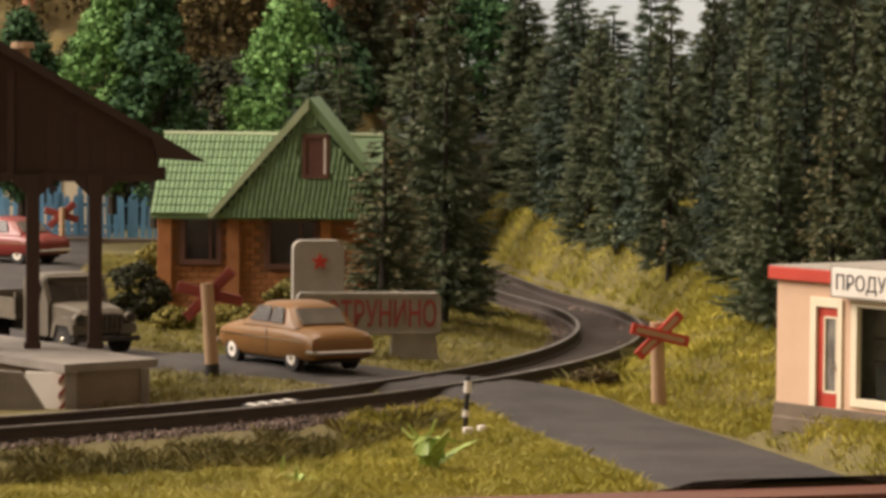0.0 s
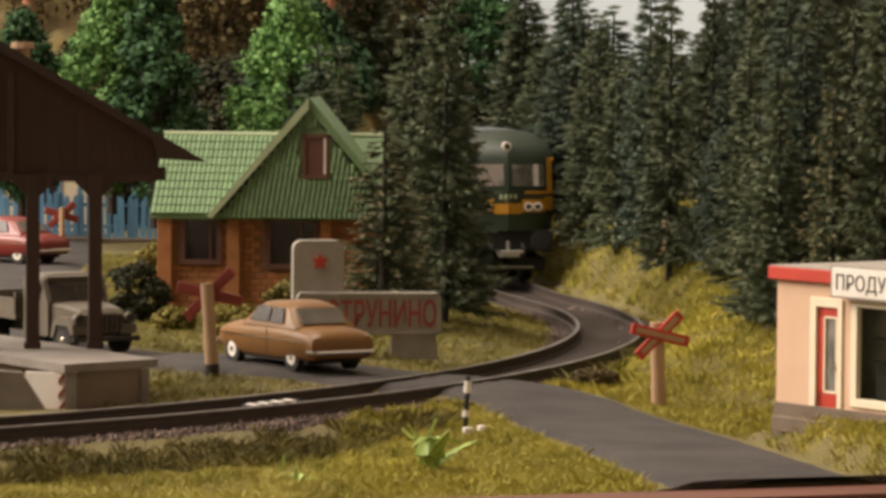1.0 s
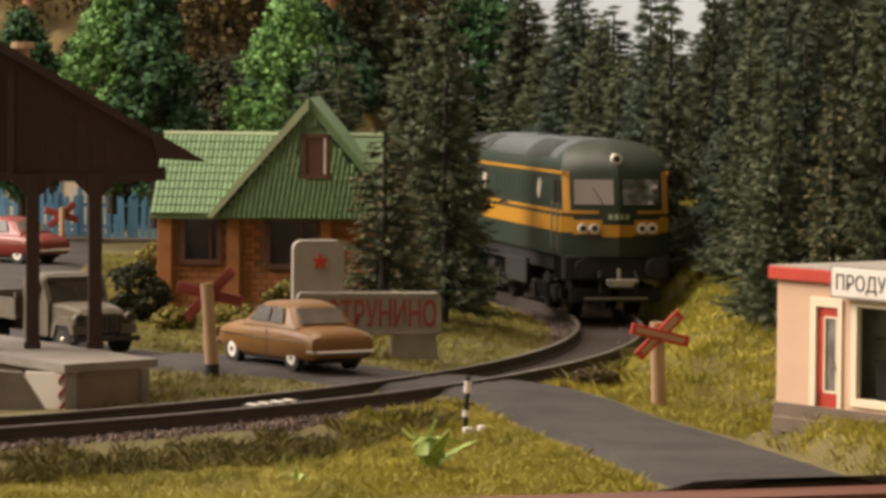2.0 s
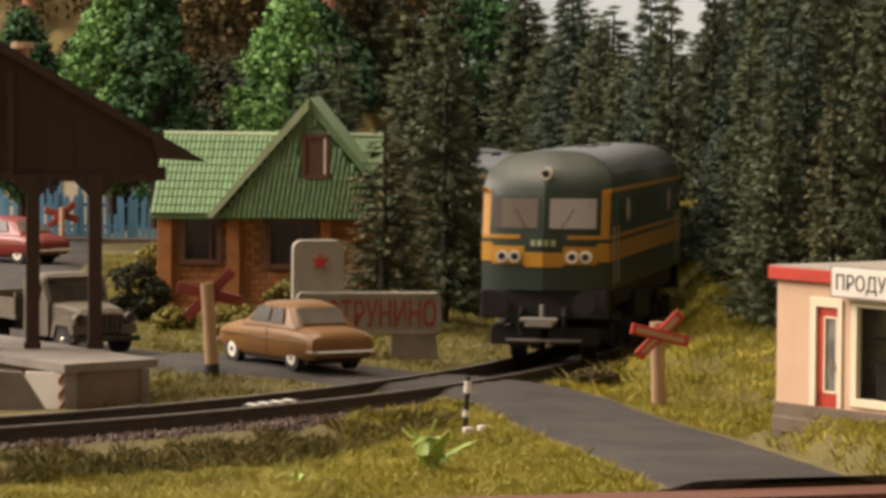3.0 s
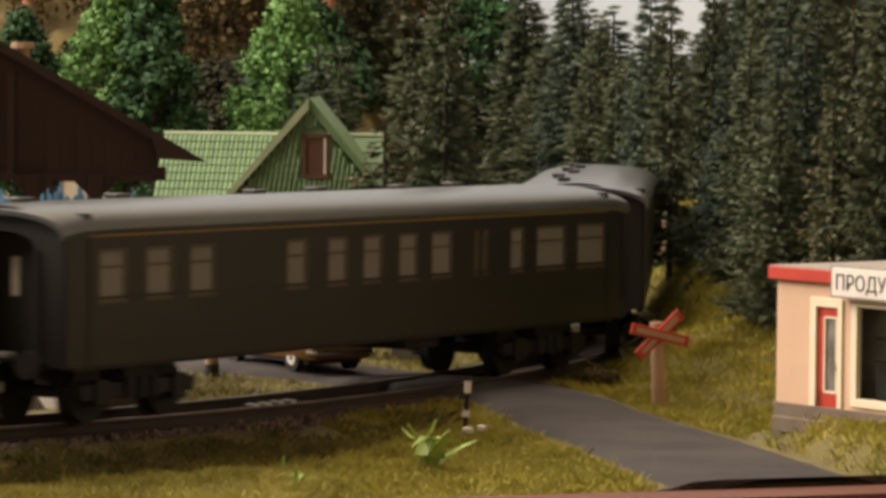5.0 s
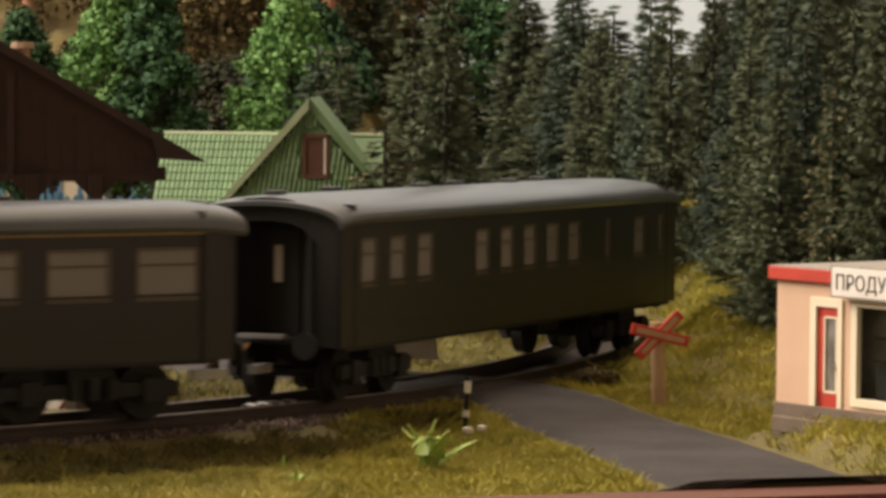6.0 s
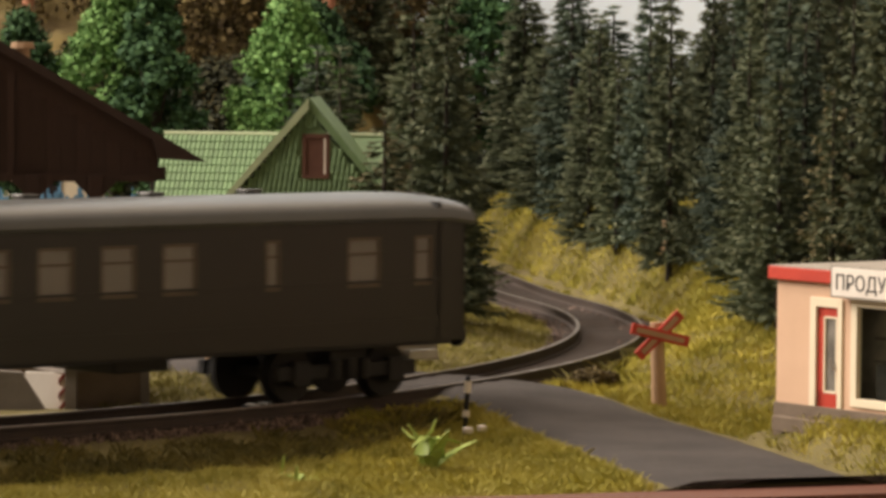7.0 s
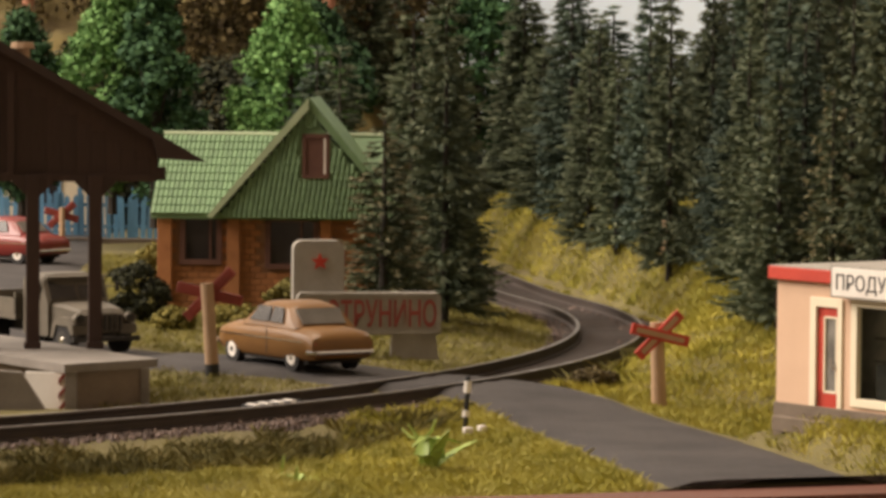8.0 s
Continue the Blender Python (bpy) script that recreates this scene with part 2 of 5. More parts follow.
def prism(bm, outline, a, b, axis="y"):
    """An outline in two coordinates, drawn out from a to b along the axis."""
    def at(u, v, w):
        return {"y": (u, w, v), "x": (w, u, v), "z": (u, v, w)}[axis]
    lo = [bm.verts.new(at(u, v, a)) for u, v in outline]
    hi = [bm.verts.new(at(u, v, b)) for u, v in outline]
    n = len(outline)
    bm.faces.new(lo)
    bm.faces.new(hi[::-1])
    for i in range(n):
        bm.faces.new((lo[i], hi[i], hi[(i + 1) % n], lo[(i + 1) % n]))
    return bm


def prisms(*items):
    bm = bmesh.new()
    for i in items:
        prism(bm, *i)
    return bm


def smoothstep(a, b, x):
    u = min(1.0, max(0.0, (x - a) / (b - a)))
    return u * u * (3 - 2 * u)


def lettering(name, words, size, material, parent, at, label="", long=0.0, bold=0.0):
    """Raised letters of the built-in font, as a mesh; size: the font's height in mm."""
    cu = bpy.data.curves.new(name, "FONT")
    cu.body, cu.size, cu.extrude, cu.resolution_u = words, size * K, 0.14 * K, 3
    cu.offset = bold * K
    tmp = new(name + "_curve", cu)
    bpy.context.view_layer.update()
    me = bpy.data.meshes.new_from_object(tmp.evaluated_get(bpy.context.evaluated_depsgraph_get()))
    bpy.data.objects.remove(tmp)
    if long:
        lo, hi = min(v.co.x for v in me.vertices), max(v.co.x for v in me.vertices)
        me.transform(Matrix.Diagonal((long * K / (hi - lo), 1, 1, 1)))
    me.materials.clear()
    me.materials.append(material)
    ob = new(name, me)
    ob.parent, ob.matrix_basis = parent, at
    if label:
        tagged(ob, label)
    return ob

# ---------------------------------------------------------------- the lie of the land
CX, CY, R = -327.4, 1064.9, 371.1      # the track's curve
BEND = (90, 150, -1 / 550)             # its easing towards the wood
ROAD = [(74, 672, 23), (60, 728, 20.5), (40.5, 812, 18.4), (18, 882, 18.5), (-10, 916, 23), (-40, 936, 22), (-76, 958, 23), (-108, 1010, 25),
        (-126, 1120, 24), (-136, 1250, 23), (-142, 1400, 24), (-150, 1560, 24)]


def road_points(n=12):
    out = []
    for i in range(len(ROAD) - 1):
        p = [Vector(ROAD[min(max(j, 0), len(ROAD) - 1)]) for j in (i - 1, i, i + 1, i + 2)]
        for k in range(n):
            t = k / n
            out.append(0.5 * (2 * p[1] + (p[2] - p[0]) * t + (2 * p[0] - 5 * p[1] + 4 * p[2] - p[3]) * t * t + (3 * p[1] - p[0] - 3 * p[2] + p[3]) * t ** 3))
    return out


ROADLINE = road_points()
ROAD_XY = np.array([(p.x, p.y, p.z) for p in ROADLINE])


def edge_y(x):
    """The front edge of the baseboard."""
    return 711.5 + 0.335 * x


def trace(n=600, step=2.0):
    """The track's centre line behind and before the curve: rows of s, x, y, heading; s grows backwards along the train's way."""
    rows = []
    for sign in (1, -1):
        x, y, h = CX + R, CY, 90.0
        s = 0.0
        for k in range(n):
            rows.append((s, x, y, h))
            bend = 1 / R
            if s > BEND[0]:
                bend = BEND[2] if s < BEND[1] else (0.0 if s < 345 else -1 / 235)
            if s < -486:
                bend = 0.0
            h += math.degrees(bend * step) * sign
            x += math.cos(radians(h)) * step * sign
            y += math.sin(radians(h)) * step * sign
            s += step * sign
    rows.sort()
    old = np.array(rows)
    # the line falls from the front of the curve towards the wood, and its plan widens a little
    z = np.interp(old[:, 0], (-500, -393, -337, -238, -140, 0, 97, 247, 345, 1200), (0.3, 0.3, 0.3, 0.0, -1.9, -4.1, -5.4, -7.2, -8.0, -8.5))
    z = np.convolve(np.pad(z, 20, mode="edge"), np.ones(41) / 41, mode="valid")
    x, y = old[:, 1] * (1 - z / 76.5), old[:, 2] * (1 - z / 76.5)
    run = np.concatenate(([0.0], np.cumsum(np.hypot(np.diff(x), np.diff(y)))))
    run += -228 - np.interp(-228, old[:, 0], run)
    h = np.degrees(np.unwrap(np.arctan2(np.gradient(y), np.gradient(x))))
    return np.stack((run, x, y, h, z), 1)


TRACE = trace()


def line_at(s, off=0.0):
    """A place on the track; off: outwards of the curve."""
    x, y, h = (float(np.interp(s, TRACE[:, 0], TRACE[:, k])) for k in (1, 2, 3))
    return x + off * math.sin(radians(h)), y - off * math.cos(radians(h)), h


def grade(s):
    """Height of the rail heads along the track."""
    return float(np.interp(s, TRACE[:, 0], TRACE[:, 4]))


def near_grade(x, y):
    """Height of the rail heads at the nearest place of the track."""
    return float(TRACE[int(np.hypot(TRACE[:, 1] - x, TRACE[:, 2] - y).argmin()), 4])


def off_track(x, y):
    d = np.hypot(TRACE[:, 1] - x, TRACE[:, 2] - y)
    i = int(d.argmin())
    h = radians(TRACE[i, 3])
    o = (x - TRACE[i, 1]) * math.sin(h) - (y - TRACE[i, 2]) * math.cos(h)
    return o if d[i] < 120 else math.copysign(float(d[i]), o)


def in_road(x, y):
    d = np.hypot(ROAD_XY[:, 0] - x, ROAD_XY[:, 1] - y)
    i = int(d.argmin())
    return ROAD_XY[i, 2] - d[i]


def table(f, x0, y0, nx, ny, step):
    return [[f(x0 + i * step, y0 + j * step) for i in range(nx)] for j in range(ny)]


TAB = (-190.0, 640.0, 4.0, 90, 236)
OFF_TAB = table(off_track, TAB[0], TAB[1], TAB[3], TAB[4], TAB[2])
GRADE_TAB = table(near_grade, TAB[0], TAB[1], TAB[3], TAB[4], TAB[2])
ROAD_TAB = table(in_road, TAB[0], TAB[1], TAB[3], TAB[4], TAB[2])


def looked_up(tab, f, x, y):
    u, v = (x - TAB[0]) / TAB[2], (y - TAB[1]) / TAB[2]
    i, j = int(u), int(v)
    if u < 0 or v < 0 or i >= TAB[3] - 1 or j >= TAB[4] - 1:
        return f(x, y)
    u, v = u - i, v - j
    a, b = tab[j], tab[j + 1]
    return (a[i] * (1 - u) + a[i + 1] * u) * (1 - v) + (b[i] * (1 - u) + b[i + 1] * u) * v


def on_road(x, y):
    """How deep inside the road a place lies, in mm (negative outside)."""
    return looked_up(ROAD_TAB, in_road, x, y)


def outside(x, y):
    """Distance from the track's centre line, outwards of the curve."""
    return looked_up(OFF_TAB, off_track, x, y)


def land(x, y):
    """Height of the ground in mm; the rail heads at the front of the curve lie at 0."""
    o = outside(x, y)
    fall = looked_up(GRADE_TAB, near_grade, x, y) * smoothstep(46, 14, abs(o)) if abs(o) < 46 else 0.0
    th = math.degrees(math.atan2(y - CY, x - CX))
    z = -3.0
    bank = smoothstep(-28, -4, th)
    z += bank * (12.0 * smoothstep(13, 34, o) + 0.34 * max(0, min(o, 110) - 34) * smoothstep(30, 60, o))
    z += bank * 9.0 * smoothstep(1150, 1330, y) * smoothstep(14, 40, o)
    front = 1 - smoothstep(-30, -16, th)
    z -= front * 3.8 * smoothstep(12, 34, o)
    z += (84 * smoothstep(1540, 1760, y) + 0.25 * max(0, y - 1760)) * smoothstep(0, -50, x) + 12 * smoothstep(1500, 1700, y)
    z += 0.5 * smoothstep(-14, -40, o)
    z += 0.9 * noise.noise(Vector((x * 0.045, y * 0.045, 0))) + 0.45 * noise.noise(Vector((x * 0.16, y * 0.16, 3)))
    z += (0.7 - z) * smoothstep(60, 34, math.hypot(x - 84, y - 776)) * smoothstep(0, -8, on_road(x, y))
    r = on_road(x, y)
    if r > -14:
        level = -0.9 if o > -80 else -1.6
        level -= 3.4 * smoothstep(12, 60, o) * front
        z = z + (level - 0.8 - z) * smoothstep(-12, 3, r)
    if abs(o) < 18 and r < -2:
        z = min(z, -3.2)
    return z + fall


bm = bmesh.new()
xs = list(np.arange(-780, -180, 20.0)) + list(np.arange(-180, 331, 5.0)) + list(np.arange(350, 621, 20.0))
rows = []
for j in range(0, 286):
    row = []
    for x in xs:
        e = edge_y(x)
        y = e + j * 4.4
        row.append(bm.verts.new((x, y, land(x, y))))
    rows.append(row)
for a, b in zip(rows, rows[1:]):
    for i in range(len(xs) - 1):
        bm.faces.new((a[i], a[i + 1], b[i + 1], b[i]))
tagged(part("ground", bm, EARTH, smooth=True), "brown and olive modelled earth of the layout", "ground", kind="structure")

# rough scrubby hillside behind the houses
bm = bmesh.new()
hill = []
for j in range(40):
    y = 1570 + j * 8.0
    hill.append([bm.verts.new((x, y, land(x, y) + 5 * smoothstep(1570, 1620, y) * (1.0 + 1.4 * noise.noise(Vector((x * 0.05, y * 0.05, 9))) + 0.8 * noise.noise(Vector((x * 0.16, y * 0.16, 2)))) - 0.6)) for x in np.arange(-320, 1, 5.0)])
for a, b in zip(hill, hill[1:]):
    for i in range(len(a) - 1):
        bm.faces.new((a[i], a[i + 1], b[i + 1], b[i]))
tagged(part("hillside", bm, HILL, smooth=True), "brown and olive scrubby hillside behind the houses", "hillside", kind="structure")

# road strip over the ground
bm = bmesh.new()
prev = None
for i, p in enumerate(ROADLINE):
    q = ROADLINE[min(i + 1, len(ROADLINE) - 1)] - ROADLINE[max(i - 1, 0)]
    nrm = Vector((-q.y, q.x, 0)).normalized()
    line = []
    for k in range(9):
        u = k / 4 - 1
        c = Vector((p.x, p.y, 0)) + nrm * u * (p.z + 0.8 * noise.noise(Vector((p.x * 0.12, p.y * 0.12, u * 9))))
        if c.y < edge_y(c.x) + 0.4:
            c.y = edge_y(c.x) + 0.4
        o = outside(c.x, c.y)
        th = math.degrees(math.atan2(c.y - CY, c.x - CX))
        z = -0.5 if o > -80 else -1.2
        z -= 3.4 * smoothstep(12, 60, o) * (1 - smoothstep(-30, -16, th))
        z -= 1.6 * abs(u) ** 6
        if 6.0 < abs(o) < 9.6:
            z = min(z, -0.9)
        if abs(o) < 46:
            z += near_grade(c.x, c.y) * smoothstep(46, 14, abs(o))
        line.append(bm.verts.new((c.x, c.y, z)))
    if prev:
        for k in range(8):
            bm.faces.new((prev[k], prev[k + 1], line[k + 1], line[k]))
    prev = line
tagged(part("road", bm, ASPHALT, smooth=True), "dark grey asphalt road over the level crossing", "road", kind="structure")

# baseboard front, with its stained top rail
fascia = thing("baseboard", mm(0, 0, 0), "reddish brown stained wooden front of the layout", "board", kind="structure")
bm = bmesh.new()
for x0, x1 in ((-780, -330), (-330, -110), (-110, 118), (118, 330), (330, 618)):
    prism(bm, [(x0, edge_y(x0) - 0.3), (x0, edge_y(x0) - 14), (x1 - 0.2, edge_y(x1) - 14), (x1 - 0.2, edge_y(x1) - 0.3)], -60, -5.6, "z")
part("front_board", bm, FASCIA, fascia)
bm = bmesh.new()
prism(bm, [(-780, edge_y(-780) - 0.3), (-780, edge_y(-780) + 4), (618, edge_y(618) + 4), (618, edge_y(618) - 0.3)], -70, -10.5, "z")
part("core_board", bm, FASCIA, fascia)
for x, y in ((-700, 560), (-200, 700), (560, 960), (-700, 1700), (-200, 1700), (560, 1800)):
    part("trestle_leg", boxes((x - 25, x + 25, y - 25, y + 25, -1000, -60)), FASCIA, fascia)
part("deck", boxes((-778, 616, 930, 1900, -66, -60)), FASCIA, fascia)

# ---------------------------------------------------------------- track


track = thing("railway_track", mm(0, 0, 0), "curved single railway track with rusty brown rails", "railway track", kind="structure")


def rail(name, off):
    prof = [(-1.2, -2.9), (1.2, -2.9), (1.2, -2.5), (0.3, -2.2), (0.3, -0.9), (0.55, -0.7), (0.55, -0.12), (-0.55, -0.12), (-0.55, -0.7), (-0.3, -0.9), (-0.3, -2.2), (-1.2, -2.5)]
    head = [(-0.5, -0.12), (0.5, -0.12), (0.45, 0.0), (-0.45, 0.0)]
    out = []
    for pr, m, nm in ((prof, RAIL, name), (head, RAIL_TOP, "rail_head")):
        bm = bmesh.new()
        last = None
        for k in range(0, 285):
            ring = [bm.verts.new((*line_at(-1130 + k * 8.0, off + u)[:2], z + grade(-1130 + k * 8.0))) for u, z in pr]
            if last:
                for i in range(len(ring)):
                    bm.faces.new((last[i], last[(i + 1) % len(ring)], ring[(i + 1) % len(ring)], ring[i]))
            last = ring
        out.append(part(nm, bm, m, out[0] if out else track))
    return out


rail("rail", 8.75)
rail("rail", -8.75)
sl = None
for k in range(124):
    x, y, th = line_at(-420 + k * 6.4)
    if on_road(x, y) > 2:
        continue
    at = mm(x, y, -2.9 + grade(-420 + k * 6.4), th + 90)
    if sl is None:
        sl = part("sleeper", boxes((-14.5, 14.5, -1.5, 1.5, -1.2, 0.0), bevel=0.2), SLEEPER, track, at=at)
    else:
        again(sl, "sleeper", at)

# ballast: a bed and loose stones in one heap
bm = bmesh.new()
last = None
for k in range(0, 285):
    th = -1130 + k * 8.0
    line = []
    for off, z in ((-21, -6.5), (-16.5, -3.6), (-8, -3.3), (0, -3.35), (8, -3.3), (16.5, -3.6), (21, -6.5), (24, -10)):
        x, y, _ = line_at(th, off + 0.8 * noise.noise(Vector((th * 0.3, off, 1))))
        line.append(bm.verts.new((x, y, z + grade(th) + 0.35 * noise.noise(Vector((th * 0.6, off, 5))))))
    if last:
        for i in range(len(line) - 1):
            bm.faces.new((last[i], last[i + 1], line[i + 1], line[i]))
    last = line
tagged(part("ballast_bed", bm, BALLAST, smooth=True), "brown grey crushed stone bed under the track", "ballast", kind="stuff")
rng = np.random.default_rng(4)


def scatter_mesh(name, verts, faces, material, label, category):
    me = bpy.data.meshes.new(name)
    me.from_pydata((np.asarray(verts, dtype=float) * K).tolist(), [], faces)
    me.materials.append(material)
    return tagged(new(name, me), label, category, kind="stuff")


V, F = [], []
OCT = np.array([(1, 0, 0), (-1, 0, 0), (0, 1, 0), (0, -1, 0), (0, 0, 1), (0, 0, -1)], float)
OF = [(0, 2, 4), (2, 1, 4), (1, 3, 4), (3, 0, 4), (2, 0, 5), (1, 2, 5), (3, 1, 5), (0, 3, 5)]
for i in range(16000):
    th = rng.uniform(-375, 180)
    off = rng.normal(18, 4.5) if rng.random() < 0.85 else rng.normal(-16, 2.5)
    if off > 29 or off < -21:
        continue
    x, y, _ = line_at(th, off)
    if on_road(x, y) > -1:
        continue
    z = -3.3 - max(0, abs(off) - 15.5) * 0.62 + grade(th)
    r = rng.uniform(0.35, 0.95)
    n = len(V)
    jit = rng.uniform(0.6, 1.2, (6, 1)) * r
    V.extend((OCT * jit + np.array((x, y, z + rng.uniform(-0.1, 0.4)))).tolist())
    F.extend([tuple(n + j for j in f) for f in OF])
STONES = island_mat("ballast_chips", (0.04, 0.028, 0.024), (0.09, 0.064, 0.054), (0.17, 0.125, 0.105))
scatter_mesh("ballast_stones", V, F, STONES, "loose brown and grey ballast stones beside the rails", "ballast")


# static grass: thin upright blades
def blades(name, count, area, keep, h0, h1, width, material, label, seed, lean=0.5):
    rng = np.random.default_rng(seed)
    V, F = [], []
    (x0, x1, y0, y1) = area
    px, py = rng.uniform(x0, x1, count), rng.uniform(y0, y1, count)
    ok = (np.abs(px) < 0.122 * py + 14) & (py > edge_y(px) + 0.3)
    px, py = px[ok].tolist(), py[ok].tolist()
    n_all = len(px)
    hh, aa, la, lb, dice = (v.tolist() for v in (rng.uniform(h0, h1, n_all), rng.uniform(0, 6.283, n_all), rng.normal(0, lean, n_all), rng.normal(0, lean, n_all), rng.random(n_all)))
    for x, y, h, a, lx, ly, chance in zip(px, py, hh, aa, la, lb, dice):
        if not keep(x, y, chance):
            continue
        z = land(x, y) - 0.3
        h *= 0.75 + 0.8 * max(0, 0.3 + noise.noise(Vector((x * 0.09, y * 0.09, 7))))
        wx, wy = math.cos(a) * width, math.sin(a) * width
        lx, ly = lx * h, ly * h
        n = len(V)
        V.extend(((x - wx, y - wy, z), (x + wx, y + wy, z), (x + lx * 0.5 + wx * 0.6, y + ly * 0.5 + wy * 0.6, z + h * 0.65), (x + lx, y + ly, z + h)))
        F.extend(((n, n + 1, n + 2), (n, n + 2, n + 3)))
    return scatter_mesh(name, V, F, material, label, "grass")


def keep_front(x, y, chance):
    o = outside(x, y)
    start = 20 + 20 * smoothstep(8, -24, x) + 7 * noise.noise(Vector((x * 0.07, y * 0.07, 31)))
    return o > start and on_road(x, y) < -0.5 - 2 * chance and (o > start + 6 or chance < (o - start + 1) / 7)


def keep_bank(x, y, chance):
    return outside(x, y) > 15 and on_road(x, y) < -0.5 - 2 * chance


def keep_inner(x, y, chance):
    return outside(x, y) < -16 and on_road(x, y) < -1


blades("foreground_grass", 210000, (-110, 62, 680, 890), keep_front, 0.9, 1.9, 0.085, GRASS, "yellow-green static grass in front of the track", 11, 0.5)
blades("bank_grass", 380000, (-20, 130, 720, 1580), keep_bank, 1.0, 2.2, 0.12, GRASS_DIMMED, "yellow-green static grass on the bank below the spruces", 12, 0.5)
blades("inner_grass", 150000, (-150, 50, 840, 1400), keep_inner, 0.9, 1.9, 0.12, GRASS_SHADED, "olive static grass with painted-in tree shade, between road, house and track", 13, 0.5)


def keep_verge(x, y, chance):
    o = outside(x, y)
    end = 26 + 20 * smoothstep(8, -24, x)
    return 19 < o < end and on_road(x, y) < -2 and noise.noise(Vector((x * 0.11, y * 0.11, 20))) > 0.42 - 0.06 * (o - 17) - 0.5 * chance * smoothstep(20, 27, o)


blades("verge_weeds", 190000, (-115, 60, 690, 1010), keep_verge, 1.2, 3.0, 0.13, VERGE, "dark olive tufts along the ballast edge", 14, 0.6)
# ---------------------------------------------------------------- unseen room round the layout, added to bounce light
room = [("room_wall_back", (-1.7, 1.7, 2.28, 2.3, -1.0, 1.6), ROOM_WALL), ("room_wall_front", (-1.7, 1.7, -1.52, -1.5, -1.0, 1.6), ROOM_WALL),
        ("room_wall_right", (1.7, 1.72, -1.5, 2.3, -1.0, 1.6), ROOM_WALL), ("room_floor", (-1.7, 1.7, -1.5, 2.3, -1.02, -1.0), ROOM_FLOOR)]
for nm, b, m in room:
    tagged(part(nm, boxes(tuple(v * 1000 for v in b)), m), "plain surface of the room round the layout", "wall", kind="structure")
tagged(part("ceiling", boxes((-1700, 1700, -1500, 2300, 1600, 1620)), ROOM_WALL), "plain ceiling of the room", "ceiling", kind="structure")
tagged(part("room_wall_left", boxes((-1720, -1700, -1500, 350, -1000, 1600), (-1720, -1700, 1950, 2300, -1000, 1600), (-1720, -1700, 350, 1950, -1000, 450), (-1720, -1700, 350, 1950, 1540, 1600)), ROOM_WALL),
       "room wall with a wide window opening", "wall", kind="structure")
# painted sky behind the layout, gently bent
bm = bmesh.new()
last = None
for k in range(25):
    a = -1 + k / 12
    x, y = a * 700, 1960 - 160 * abs(a) ** 3
    row = [bm.verts.new((x, y, z)) for z in (-60, 200, 520)]
    if last:
        for i in range(2):
            bm.faces.new((last[i], row[i], row[i + 1], last[i + 1]))
    last = row
tagged(part("backdrop", bm, SKY_PAINT, smooth=True), "pale blue painted sky behind the forest", "backdrop", kind="structure")


# ---------------------------------------------------------------- trees


def conifer_crown(height, width, seed, boughs=430, start=0.05, ragged=0.25, fat=1.0, bushy=1.0):
    """Needled boughs all round the stem, each a brush of thin needles; returns places, faces and which faces are tips."""
    rng = np.random.default_rng(seed)
    V, F, tips = [], [], []
    lump = rng.uniform(0.75, 1.2, 16)
    tiers = int(height / 2.9)
    for k in range(boughs):
        u = (k + rng.uniform(-0.4, 0.4)) / boughs
        u = 1 - (1 - max(0.0, u)) ** 0.62           # more boughs low down, where the crown is wide
        if rng.random() < 0.8:                      # most boughs stand in whorls
            u = min(0.99, (math.floor(u * tiers) + 0.5 + rng.uniform(-0.14, 0.14)) / tiers)
        z = height * (start + (0.985 - start) * u)
        reach = width / 2 * (1 - u) ** 0.7 * lump[int(u * 15.9)] * (1 + rng.uniform(-ragged, ragged)) + 0.8
        a = rng.uniform(0, 6.283)
        L = reach * rng.uniform(0.75, 1.12)
        droop = rng.uniform(-0.42, 0.18) - 0.08 * (1 - u) + (0.6 if u > 0.93 else 0)
        d = np.array((math.cos(a), math.sin(a), droop))
        d /= np.linalg.norm(d)
        side = np.array((-math.sin(a), math.cos(a), 0.0))
        up = np.array((d[1] * side[2] - d[2] * side[1], d[2] * side[0] - d[0] * side[2], d[0] * side[1] - d[1] * side[0]))
        n = int((16 + L * 2.0) * bushy)
        f = rng.uniform(0.12, 1.0, n) ** 0.8
        ang = rng.uniform(0, 6.283, n)
        out = np.cos(ang)[:, None] * side + np.sin(ang)[:, None] * 0.7 * up
        nl = (rng.uniform(1.3, 2.7, n) * fat * (1.2 - 0.5 * f))[:, None]
        base = np.array((0, 0, z)) + d * (L * f)[:, None] + up * (0.16 * L * f * f)[:, None]
        tip = base + d * nl * 0.95 + out * nl * 0.75
        w = np.cross(out, d)
        w *= (0.21 * fat) / (np.linalg.norm(w, axis=1)[:, None] + 1e-9)
        quad = np.stack((base - w, base + w, tip + w * 0.35, tip - w * 0.35), 1)
        n0 = len(V) * 4
        V.extend(quad)
        F.extend([(n0 + 4 * i, n0 + 4 * i + 1, n0 + 4 * i + 2, n0 + 4 * i + 3) for i in range(n)])
        tips.extend((f > 0.8).astype(int).tolist())
    return np.concatenate(V), F, tips


def mesh_of(name, verts, faces, *materials, index=None):
    me = bpy.data.meshes.new(name)
    me.from_pydata((np.asarray(verts) * K).tolist(), [], faces)
    for m in materials:
        me.materials.append(m)
    if index:
        me.polygons.foreach_set("material_index", index)
    return me


